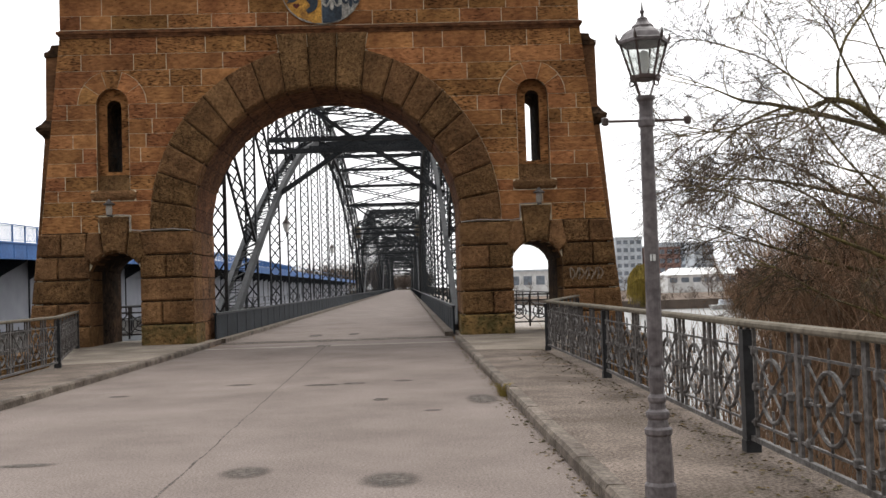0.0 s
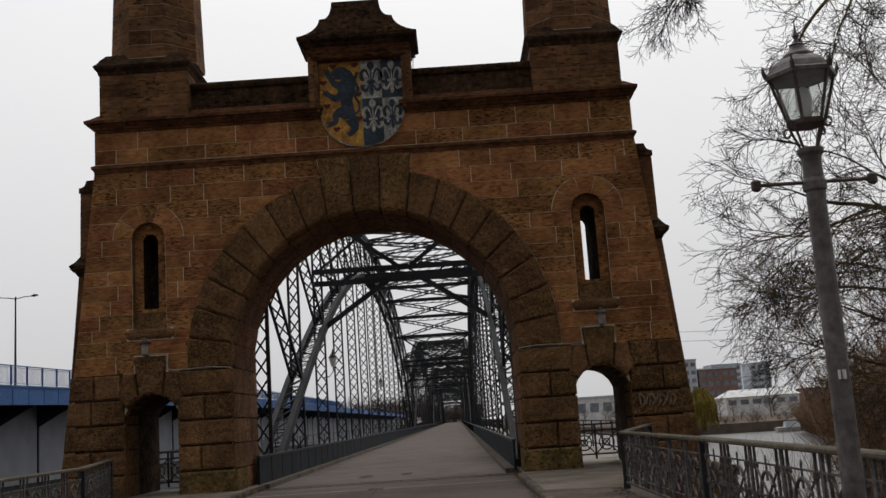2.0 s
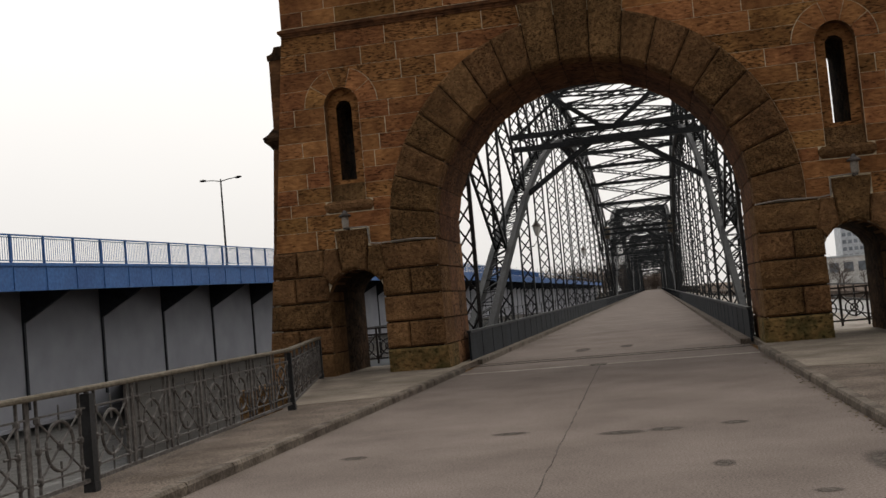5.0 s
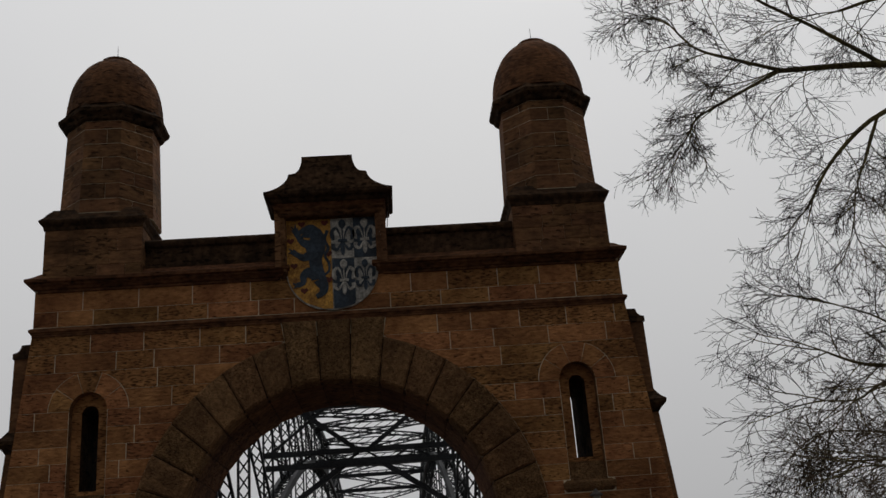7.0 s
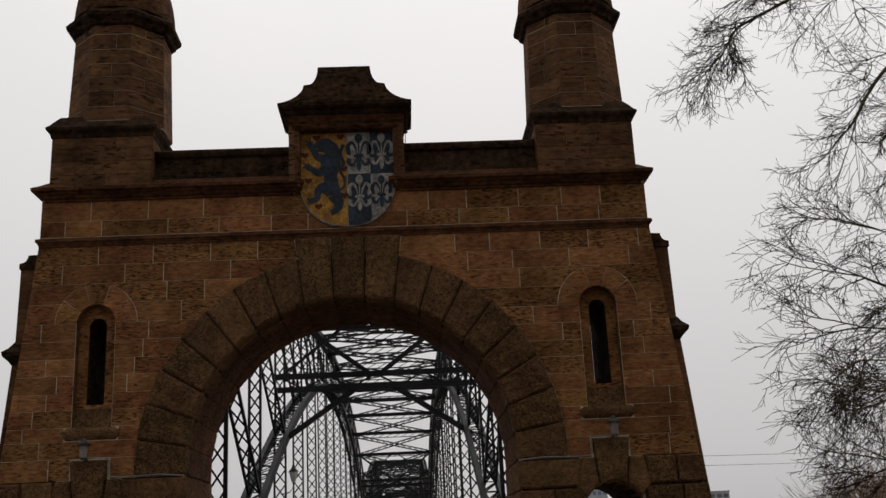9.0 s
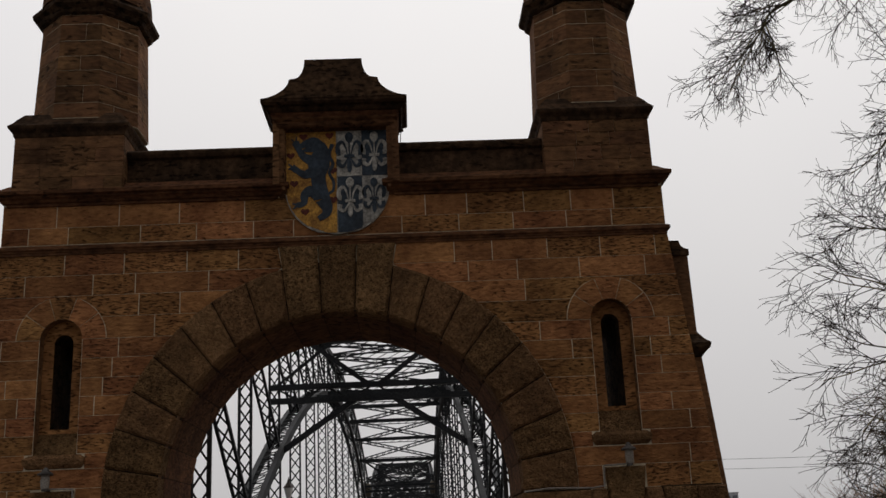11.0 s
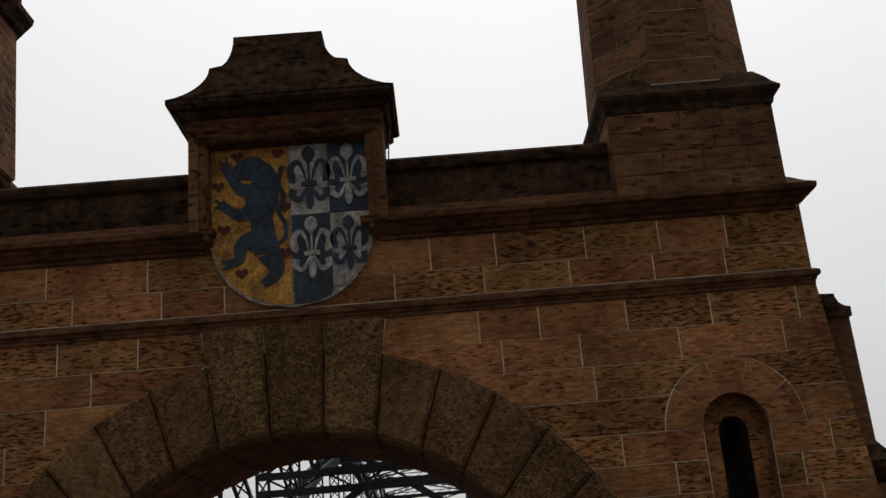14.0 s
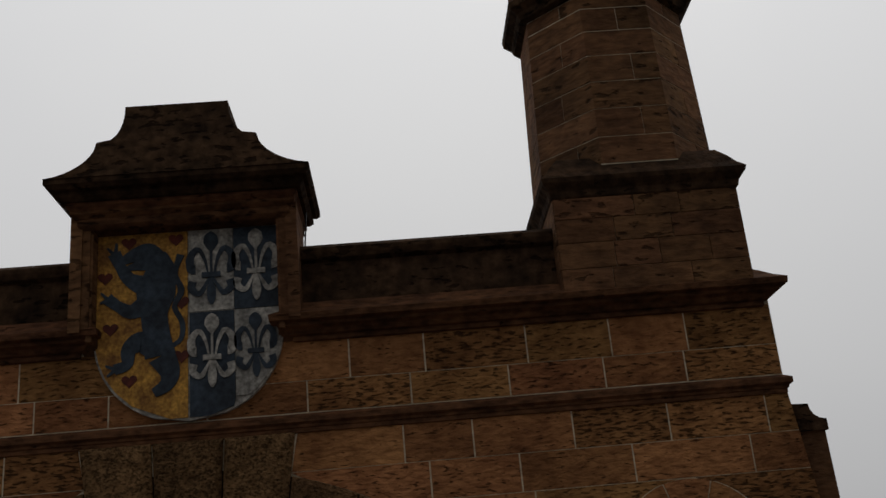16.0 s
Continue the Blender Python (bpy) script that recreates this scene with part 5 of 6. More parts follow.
# lanterns on brackets of the truss, lamps on the far frame
def lantern(name, label, x, y, z, sx, group):
    th = bare(name, label, "lantern", group, at=(x, y, z))
    a = Acc()
    a.tube([(0, 0, 0), (sx * 0.3, 0, 0.05), (sx * 0.5, 0, 0.3), (sx * 0.5, 0, 0.5)], [0.03] * 4, 6)
    part("bracket", a, M_POST, th)
    a = Acc()
    a.lathe([(0.09, 0.5), (0.2, 0.95)], sx * 0.5, 0, 6)
    part("glass", a, M_OPAL, th)
    a = Acc()
    a.lathe([(0.24, 0.95), (0.2, 1.0), (0.08, 1.16), (0.04, 1.28), (0.01, 1.4)], sx * 0.5, 0, 6)
    part("roof", a, M_LAMP_D, th)
    return th


for yy in (22.5, 54.5, 86.5):
    lantern("truss_lantern", "small dark lantern on a curved bracket of the truss", -XT + 0.1, yy, 4.1, 1, "lanterns on the truss")
for s in (-1, 1):
    th = bare("floodlight", "pale box lamp fixed on the truss frame", "lamp", "box lamps on the frame", at=(s * 4.0, 104, 8.3))
    a = Acc()
    a.lathe([(0.35, 0), (0.5, 0.4), (0.5, 1.2), (0.3, 1.5)], 0, 0, 8)
    part("housing", a, M_CAP, th)

# ---- iron railings of the approach ----
H_R = 1.02


def bay_meshes(w):
    """The cast pieces of one bay, each with its place along the bay."""
    out = []
    a = Acc()
    a.box(-0.034, 0.034, -0.012, 0.012, 0.12, H_R)
    out.append((mesh_of("pilaster", a, M_RAIL), 0.0))
    a = Acc()
    a.box(-0.011, 0.011, -0.013, 0.013, 0.12, H_R)
    for z in (0.26, 0.545, 0.83):
        a.lathe([(0.01, z - 0.045), (0.032, z - 0.022), (0.032, z + 0.022), (0.01, z + 0.045)], 0, 0, 6)
    up = mesh_of("upright", a, M_RAIL)
    out += [(up, w * 0.15), (up, w * 0.85)]
    cx, cz = w / 2, 0.545
    a = Acc()
    pts = [(w * 0.225 * math.cos(t), 0, cz + 0.24 * math.sin(t)) for t in np.linspace(0, 2 * math.pi, 25)]
    a.tube(pts, [0.018] * 25, 6, cap=False)
    out.append((mesh_of("ring", a, M_RAIL), cx))
    for e in (-1, 1):
        a = Acc()
        a.tube([(-e * w * 0.35, 0.0, 0.26), (0, 0, cz), (e * w * 0.35, 0, 0.83)], [0.011] * 3, 5)
        out.append((mesh_of("cross_arm", a, M_RAIL), cx))
        a = Acc()
        a.tube([(e * w * 0.15, 0, cz), (e * w * 0.35, 0, cz)], [0.013, 0.011], 5)
        out.append((mesh_of("stud", a, M_RAIL), cx))
        a = Acc()
        a.tube([(0, 0, cz + e * 0.15), (0, 0, cz + e * 0.4)], [0.013, 0.009], 5)
        out.append((mesh_of("spike", a, M_RAIL), cx))
    a = Acc()
    a.lathe([(0.012, 0.5), (0.034, 0.525), (0.034, 0.565), (0.012, 0.59)], 0, 0, 8)
    out.append((mesh_of("boss", a, M_RAIL), cx))
    return out


def railing(p, q, n, label, end_posts=True):
    p, q = Vector(p), Vector(q)
    d = q - p
    L = d.length
    yaw = math.degrees(math.atan2(d.y, d.x))
    th = bare("railing", label, "railing", "iron railings of the approach")
    th.matrix_basis = pose(p.x, p.y, 0.12, 0, 0, yaw)
    w = L / n
    pieces = bay_meshes(w)
    for i in range(n):
        for me, dx in pieces:
            ob = new(me.name.split(".")[0], me)
            ob.parent = th
            ob.location = (i * w + dx, 0, 0)
    for z in (0.25, 0.86):
        a = Acc()
        a.box(0, L, -0.011, 0.011, z - 0.009, z + 0.009)
        part("cross_rail", a, M_RAIL, th)
    a = Acc()
    prof = [(-0.06, H_R + 0.005), (0.06, H_R + 0.005), (0.07, H_R + 0.02), (0.07, H_R + 0.043), (0.055, H_R + 0.058), (-0.055, H_R + 0.058), (-0.07, H_R + 0.043), (-0.07, H_R + 0.02)]
    a.v = [(0, y, z) for y, z in prof] + [(L, y, z) for y, z in prof]
    a.f = [tuple(range(8)), tuple(range(8, 16))[::-1]] + [(i, (i + 1) % 8, 8 + (i + 1) % 8, 8 + i) for i in range(8)]
    part("handrail", a, M_CAP, th, "weathered brown-grey handrail")
    a = Acc()
    a.box(0, L, -0.02, 0.02, 0.1, 0.14)
    part("bottom_rail", a, M_RAIL, th)
    for x in (0.0,) + ((L,) if end_posts else ()):
        a = Acc()
        a.box(x - 0.055, x + 0.055, -0.055, 0.055, -0.02, H_R - 0.02)
        a.box(x - 0.062, x + 0.062, -0.062, 0.062, -0.02, 0.1)
        part("post", a, M_POST, th, "dark iron post")
    return th


RL = "weathered grey cast-iron railing with ringed panels beside the road"
railing((5.1, -22.0, 0), (5.25, -15.1, 0), 6, RL)
railing((5.25, -15.1, 0), (5.3, -8.35, 0), 6, RL, False)
railing((5.3, -8.35, 0), (7.25, -0.55, 0), 7, "cast-iron railing turning out to the portal's side", True)
railing((4.95, -28.9, 0), (5.1, -22.0, 0), 6, RL, False)
railing((4.8, -35.8, 0), (4.95, -28.9, 0), 6, RL, False)
railing((-4.4, -16.2, 0), (-4.98, -8.7, 0), 7, RL)
railing((-4.98, -8.7, 0), (-7.15, -0.6, 0), 7, "cast-iron railing turning out to the portal's side", True)
railing((-4.2, -23.8, 0), (-4.4, -16.2, 0), 7, RL, False)
railing((-4.0, -31.4, 0), (-4.2, -23.8, 0), 7, RL, False)

# ---- street lamp ----
lp = bare("street_lamp", "old grey-brown iron lamp post with a six-sided glass lantern", "street lamp", at=(3.95, -23.6, 0.12))
lp.scale = (0.96, 0.96, 0.96)
a = Acc()
a.lathe([(0.17, 0), (0.17, 0.1), (0.145, 0.13), (0.15, 0.2), (0.135, 0.45), (0.13, 0.52), (0.15, 0.54), (0.15, 0.58), (0.12, 0.6), (0.105, 0.66), (0.125, 0.68), (0.13, 0.71), (0.125, 0.73), (0.09, 0.75), (0.085, 0.8), (0.1, 0.82), (0.1, 0.85),
         (0.075, 0.88), (0.085, 0.95), (0.09, 1.02), (0.078, 1.08), (0.06, 1.12), (0.063, 1.15), (0.056, 1.18)], 0, 0, 16)
a.v = [(x * 0.64, y * 0.64, z * 0.8) for x, y, z in a.v]
part("base", a, M_LAMP, lp)
a = Acc()
a.lathe([(0.054, 0.9), (0.05, 2.0), (0.046, 2.55), (0.058, 2.56), (0.06, 2.6), (0.05, 2.62), (0.047, 2.7), (0.052, 2.73), (0.064, 2.75), (0.066, 2.77)], 0, 0, 16)
part("pole", a, M_LAMP, lp)
a = Acc()
a.tube([(-0.29, 0, 2.6), (0.29, 0, 2.6)], [0.01, 0.01], 6)
for e in (-1, 1):
    a.lathe([(0.012, 2.57), (0.026, 2.58), (0.026, 2.62), (0.012, 2.63)], e * 0.29, 0, 8)
part("ladder_bar", a, M_LAMP_D, lp)


def lantern_part(name, acc, material, parent, label="", smooth=False):
    acc.v = [(x * 0.78, y * 0.78, 2.59 + (z - 2.6) * 0.8) for x, y, z in acc.v]
    return part(name, acc, material, parent, label, smooth)


a = Acc()
for k in range(4):
    t = math.pi / 2 * k + 0.6
    c, sn = math.cos(t), math.sin(t)
    a.tube([(0.06 * c, 0.06 * sn, 2.82), (0.13 * c, 0.13 * sn, 2.98)], [0.009, 0.009], 5)
    ring = [((0.155 + 0.028 * math.cos(u)) * c, (0.155 + 0.028 * math.cos(u)) * sn, 2.965 + 0.028 * math.sin(u)) for u in np.linspace(0, 2 * math.pi, 11)]
    a.tube(ring, [0.008] * 11, 5, cap=False)
lantern_part("cradle", a, M_LAMP_D, lp)
a = Acc()
a.lathe([(0.115, 2.97), (0.13, 2.975), (0.135, 3.0), (0.12, 3.01)], 0, 0, 6)
lantern_part("lantern_base", a, M_LAMP_D, lp)
for k in range(6):
    t0, t1 = 2 * math.pi * k / 6, 2 * math.pi * (k + 1) / 6
    a = Acc()
    a.tube([(0.12 * math.cos(t0), 0.12 * math.sin(t0), 3.0), (0.215 * math.cos(t0), 0.215 * math.sin(t0), 3.3)], [0.011, 0.011], 4)
    lantern_part("glazing_bar", a, M_LAMP_D, lp)
    a = Acc()
    q = [(0.118 * math.cos(t0), 0.118 * math.sin(t0), 3.0), (0.118 * math.cos(t1), 0.118 * math.sin(t1), 3.0), (0.21 * math.cos(t1), 0.21 * math.sin(t1), 3.3), (0.21 * math.cos(t0), 0.21 * math.sin(t0), 3.3)]
    q2 = [(x * 0.975, y * 0.975, z) for x, y, z in q]
    a.add(q + q2, [(0, 1, 2, 3), (7, 6, 5, 4), (0, 4, 5, 1), (1, 5, 6, 2), (2, 6, 7, 3), (3, 7, 4, 0)])
    lantern_part("pane", a, M_GLASS, lp, "clear lantern glass").visible_shadow = False
    a = Acc()
    c, sn = math.cos(t0), math.sin(t0)
    a.tube([(0.225 * c, 0.225 * sn, 3.3), (0.24 * c, 0.24 * sn, 3.34), (0.245 * c, 0.245 * sn, 3.385)], [0.016, 0.014, 0.002], 5)
    lantern_part("crest", a, M_LAMP_D, lp)
a = Acc()
a.lathe([(0.232, 3.285), (0.236, 3.31), (0.22, 3.32), (0.185, 3.37), (0.15, 3.4), (0.1, 3.425)], 0, 0, 6)
lantern_part("lantern_roof", a, M_LAMP, lp)
a = Acc()
a.lathe([(0.1, 3.42), (0.1, 3.44), (0.06, 3.475), (0.045, 3.5), (0.05, 3.51), (0.02, 3.525), (0.012, 3.55), (0.024, 3.57), (0.012, 3.59), (0.003, 3.66)], 0, 0, 10)
lantern_part("finial", a, M_LAMP, lp)
a = Acc()
a.lathe([(0.02, 3.0), (0.028, 3.04), (0.05, 3.1), (0.052, 3.16), (0.04, 3.21), (0.01, 3.23)], 0, 0, 12)
lantern_part("bulb", a, M_OPAL, lp, "frosted bulb", smooth=True)
a = Acc()
a.box(-0.022, -0.014, -0.066, -0.05, 1.62, 1.665)
a.box(-0.004, 0.012, -0.066, -0.05, 1.62, 1.665)
part("number_bars", a, M_MARK, lp, "two small white bars")

# ---- the blue road bridge alongside ----
XB = -25.0


def bz(y):
    y = min(y, 152)
    return 6.15 + 0.0205 * y - 0.0000675 * y * y


rb = bare("road_bridge", "modern road bridge with blue fascia and grey girder", "road bridge")
ys = [-70 + 6.9 * i for i in range(85)]


def ribbon(name, x0, x1, dz0, dz1, material, label=""):
    a = Acc()
    for y in ys:
        z = bz(y)
        d0 = dz0 - (2.3 * min(1, max(0, (y - 20) / 70)) if dz0 < -5 else 0)
        a.v += [(x0, y, z + d0), (x1, y, z + d0), (x1, y, z + dz1), (x0, y, z + dz1)]
    n = len(ys)
    for i in range(n - 1):
        for k in range(4):
            a.f.append((4 * i + k, 4 * i + (k + 1) % 4, 4 * i + 4 + (k + 1) % 4, 4 * i + 4 + k))
    a.f += [(0, 1, 2, 3), (4 * n - 4, 4 * n - 3, 4 * n - 2, 4 * n - 1)]
    return part(name, a, material, rb, label)


ribbon("fascia", XB - 0.25, XB, -2.46, -1.27, M_BLUE, "blue painted steel edge beam")
ribbon("fascia_lip", XB - 0.25, XB + 0.06, -1.38, -1.24, M_BLUE)
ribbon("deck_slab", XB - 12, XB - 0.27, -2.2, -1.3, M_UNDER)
ribbon("girder", XB - 9, XB - 3.2, -8.6, -2.2, M_GIRDER, "grey steel girder web")
ribbon("bottom_flange", XB - 9.2, XB - 2.9, -8.75, -8.6, M_GIRDER)
ribbon("top_rail", XB - 0.16, XB - 0.08, -0.07, 0.0, M_BLUE, "blue handrail")
ribbon("middle_rail", XB - 0.15, XB - 0.09, -0.16, -0.12, M_BLUE_L)
ribbon("lower_rail", XB - 0.15, XB - 0.09, -1.16, -1.12, M_BLUE_L)
a = Acc()
a.box(-0.05, 0.05, -0.05, 0.05, -1.25, 0)
post = mesh_of("rail_post", a, M_BLUE)
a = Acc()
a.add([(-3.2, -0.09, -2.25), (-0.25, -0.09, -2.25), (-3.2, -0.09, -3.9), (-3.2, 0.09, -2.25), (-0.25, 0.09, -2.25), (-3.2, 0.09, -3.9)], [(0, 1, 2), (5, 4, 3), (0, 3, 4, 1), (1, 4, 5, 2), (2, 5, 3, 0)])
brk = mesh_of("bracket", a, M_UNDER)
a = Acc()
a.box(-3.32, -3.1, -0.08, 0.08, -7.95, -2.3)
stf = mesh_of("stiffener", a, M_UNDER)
a = Acc()
a.box(-0.03, 0.012, -0.05, 0.05, -2.44, -1.42)
fin = mesh_of("fascia_rib", a, M_BLUE)
for i in range(70):
    y = 11.1 + 7.1 * (i - 7)
    for me in (brk, stf):
        ob = new(me.name, me)
        ob.parent, ob.location = rb, (XB, y, bz(y))
for i in range(110):
    y = 3.35 + 2.43 * (i - 18)
    for me in (post, fin):
        ob = new(me.name, me)
        ob.parent, ob.location = rb, (XB - 0.12 if me is post else XB + 0.02, y, bz(y))
a = Acc()
for i in range(1500):
    y = -40 + 0.17 * i
    z = bz(y)
    a.box(XB - 0.13, XB - 0.11, y - 0.011, y + 0.011, z - 1.14, z - 0.13)
tagged(part("baluster_infill", a, M_BLUE, rb), kind="stuff")
a = Acc()
for i, ch in enumerate((0, 1, 2)):
    y0 = 4.9 + i * 0.85
    ctrl = [(y0 + 0.5, 0.75), (y0 + 0.05, 0.4), (y0 + 0.1, -0.6), (y0 + 0.55, -0.75), (y0 + 0.65, 0.0), (y0 + 0.3, 0.05 + 0.2 * ch)]
    ln = smooth_line(ctrl, 20)
    for (ya, za), (yb, zb) in zip(ln, ln[1:]):
        a.add([(XB - 3.19, ya - 0.05, za - 0.09), (XB - 3.19, ya + 0.05, za + 0.09), (XB - 3.19, yb + 0.05, zb + 0.09), (XB - 3.19, yb - 0.05, zb - 0.09)], [(0, 1, 2, 3)])
part("spray_paint", a, M_GRAF, rb, "pale sprayed scrawl")
for k, yy in enumerate((36.7, -8.0, 80.0)):
    ml = bare("mast_lamp", "tall grey street lamp with two arms on the road bridge", "street lamp", "mast lamps on the road bridge", at=(XB - 0.6, yy, bz(yy) - 1.3))
    a = Acc()
    a.tube([(0, 0, 0), (0, 0, 3), (0, 0, 5.75)], [0.08, 0.065, 0.05], 8)
    part("mast", a, M_STEEL_L, ml)
    for e in (-1, 1):
        a = Acc()
        a.tube([(0, 0, 5.6), (e * 0.5, 0, 5.7), (e * 1.15, 0, 5.75)], [0.035, 0.03, 0.025], 6)
        part("arm", a, M_STEEL_L, ml)
        a = Acc()
        a.tube([(e * 1.0, 0, 5.74), (e * 1.2, 0, 5.76), (e * 1.45, 0, 5.77)], [0.04, 0.09, 0.05], 8)
        part("lamp_head", a, M_STEEL_L, ml)

# ---- far banks, woods and buildings ----
acc = Acc()


def bank(name, pts, z, label, material=M_BANK):
    n = len(pts)
    aa = Acc()
    aa.v = [(x, y, z + 0.4 * noise.noise(Vector((x * 0.02, y * 0.02, 0)))) for x, y in pts] + [(x, y, -3.2) for x, y in pts]
    aa.f = [tuple(range(n))] + [(i, (i + 1) % n, n + (i + 1) % n, n + i) for i in range(n)]
    return tagged(part(name, aa, material), label, "river bank", kind="structure")


bank("ground", [(30, 118), (60, 112), (120, 100), (260, 60), (900, 0), (2500, 300), (2500, 4000), (20, 4000), (16, 470), (22, 250)], -1.4, "flat brown far bank of the river", M_WOODS)
bank("ground", [(-20, 478), (20, 478), (20, 4000), (-2500, 4000), (-2500, 520), (-80, 500)], -0.2, "flat brown bank beyond the bridge")
# This shore is much darker than the other banks.
bank("ground", [(-4.6, -15), (-10, -5.5), (-15, 3.5), (-20, 12.5), (-40, 48), (-40, 150), (-4.6, 150)], -0.75, "dark shore below the railing", M_SHORE)
bank("ground", [(13.5, -40), (30, -60), (45, -40), (30, -6), (17.6, -1), (15.5, -9), (13.5, -14)], -2.2, "muddy bank under the bare trees")
bank("ground", [(28, -30), (60, -60), (200, -40), (260, 62), (120, 102), (47, 106), (39, 64), (32, 29), (29, 0)], -2.2, "muddy bank under the bare shrubs")


def far_trees(name, label, x0, x1, y0, y1, n, h0, h1, base, material, seed):
    """A far belt of bare trees: many thin fans of twigs, too far to pick apart."""
    r = random.Random(seed)
    aa = Acc()
    for _ in range(n):
        x, y, h = r.uniform(x0, x1), r.uniform(y0, y1), r.uniform(h0, h1)
        aa.tube([(x, y, base), (x + r.uniform(-.3, .3), y, base + h * 0.6)], [h * 0.02, h * 0.008], 4, False)
        for _ in range(18):
            z = base + h * r.uniform(0.15, 0.7)
            t, l = r.uniform(0, 6.28), h * r.uniform(0.2, 0.4)
            px, py = x + l * 0.8 * math.cos(t), y + l * 0.8 * math.sin(t)
            pz = z + l * r.uniform(0.3, 1.0)
            aa.tube([(x, y, z), ((x + px) / 2, (y + py) / 2, (z + pz) / 2 + l * 0.08), (px, py, pz)], [h * 0.008, h * 0.006, h * 0.002], 3, False)
            for _ in range(3):
                aa.tube([((x + px) / 2, (y + py) / 2, (z + pz) / 2 + l * 0.08), (px + r.uniform(-1, 1) * l * 0.4, py + r.uniform(-1, 1) * l * 0.4, pz + r.uniform(-0.3, 0.5) * l)], [h * 0.005, h * 0.002], 3, False)
    return tagged(part(name, aa, material), label, "woods", kind="stuff")


far_trees("far_woods", "bare brown trees at the end of the bridge", -14, 14, 500, 540, 200, 6, 11, 0.2, M_WOODS, 1)
far_trees("far_woods", "tall bare woods behind the far end of the bridge", -90, -12, 510, 580, 170, 9, 19, 0.0, M_WOODS, 9)
far_trees("far_woods", "bare brown trees on the far bank", 20, 60, 130, 300, 50, 3, 7, -1.5, M_WOODS, 2)
far_trees("far_woods", "bare brown trees between the far buildings", 60, 220, 150, 320, 130, 2, 4.5, -1.5, M_WOODS, 3)
far_trees("far_shrubs", "low brown shrubs along the far waterline", 26, 140, 108, 135, 150, 1.5, 3.5, -2.2, M_WOODS, 4)


def far_building(label, x0, x1, y, z1, depth, material, rows, cols, category="building", roof=None):
    th = bare("far_building", label, category)
    aa = Acc()
    aa.box(x0, x1, y, y + depth, -2, z1)
    part("wall", aa, material, th)
    aa = Acc()
    if roof == "pitched":
        aa.add([(x0 - .4, y - .4, z1), (x1 + .4, y - .4, z1), (x1 + .4, y + depth, z1), (x0 - .4, y + depth, z1), (x0 + 2, y + depth / 2, z1 + 1.6), (x1 - 2, y + depth / 2, z1 + 1.6)],
               [(0, 1, 5, 4), (1, 2, 5), (2, 3, 4, 5), (3, 0, 4), (3, 2, 1, 0)])
    else:
        aa.box(x0 - 0.2, x1 + 0.2, y - 0.2, y + depth + 0.2, z1, z1 + 0.4)
    part("roof", aa, M_WHITE if roof else M_OFFICE, th)
    w, h = (x1 - x0) / cols, (z1 - 0.5) / rows
    aa = Acc()
    aa.box(0, w * 0.66, -0.06, 0.05, 0, h * 0.5)
    me = mesh_of("window", aa, M_WINDOW)
    for i in range(cols):
        for j in range(rows):
            ob = new("window", me)
            ob.parent, ob.location = th, (x0 + w * (i + 0.17), y, 0.4 + h * (j + 0.25))


far_building("grey glass office block with pale vertical band", 70, 78.5, 300, 15.5, 14, M_OFFICE, 6, 4)
far_building("reddish brown block beside the office tower", 79, 91, 300, 12.3, 14, M_HOUSE, 4, 5)
far_building("pale grey tower behind the brown block", 108, 120, 400, 17, 14, M_OFFICE, 6, 4)
far_building("low white building with a pitched roof", 61, 77, 200, 2.6, 10, M_WHITE, 1, 6, roof="pitched")
far_building("long white warehouse on the far bank", 26, 50, 210, 4.6, 16, M_WHITE, 1, 8)
far_building("pale grey high block across the river", 62, 69, 330, 17, 12, M_OFFICE, 7, 4)
far_building("distant grey block on the skyline", 118, 126, 380, 16, 12, M_OFFICE, 6, 3)
far_building("small blue shed on the far bank", 84, 88, 170, 2.2, 5, M_BLUE, 1, 2)
far_building("low brick house on the far bank", 92, 104, 240, 4, 8, M_HOUSE, 2, 4, roof="pitched")
for k in range(7):
    bt = bare("moored_boat", "small white boat moored by the far bank", "boat", "boats by the far bank", at=(46 + k * 5.5 + RND.uniform(-1, 1), 104 + RND.uniform(-3, 3) - k * 2.2, -2.6))
    a = Acc()
    a.add([(-2.4, -.7, .6), (1.6, -.8, .6), (3, 0, .8), (1.6, .8, .6), (-2.4, .7, .6), (-2.1, -.4, -.1), (1.4, -.4, -.1), (2.2, 0, 0), (1.4, .4, -.1), (-2.1, .4, -.1)],
          [(0, 1, 2, 3, 4), (9, 8, 7, 6, 5)] + [(i, i + 5, (i + 1) % 5 + 5, (i + 1) % 5) for i in range(5)])
    part("hull", a, M_WHITE, bt)
    a = Acc()
    a.add([(-1.2, -.5, .6), (.8, -.5, .6), (.8, .5, .6), (-1.2, .5, .6), (-1.1, -.4, 1.3), (.4, -.4, 1.3), (.4, .4, 1.3), (-1.1, .4, 1.3)], [(4, 5, 6, 7), (0, 1, 5, 4), (1, 2, 6, 5), (2, 3, 7, 6), (3, 0, 4, 7)])
    part("cabin", a, M_OFFICE, bt)
for k in range(2):
    a = Acc()
    a.tube([(28 + 9 * i, 150, 13.5 - 1.6 * k + 0.03 * (i - 6) ** 2) for i in range(13)], [0.03] * 13, 4)
    tagged(part("overhead_wire", a, M_POST), "thin dark wire hanging over the far bank", "wire", "wires over the river", "structure")
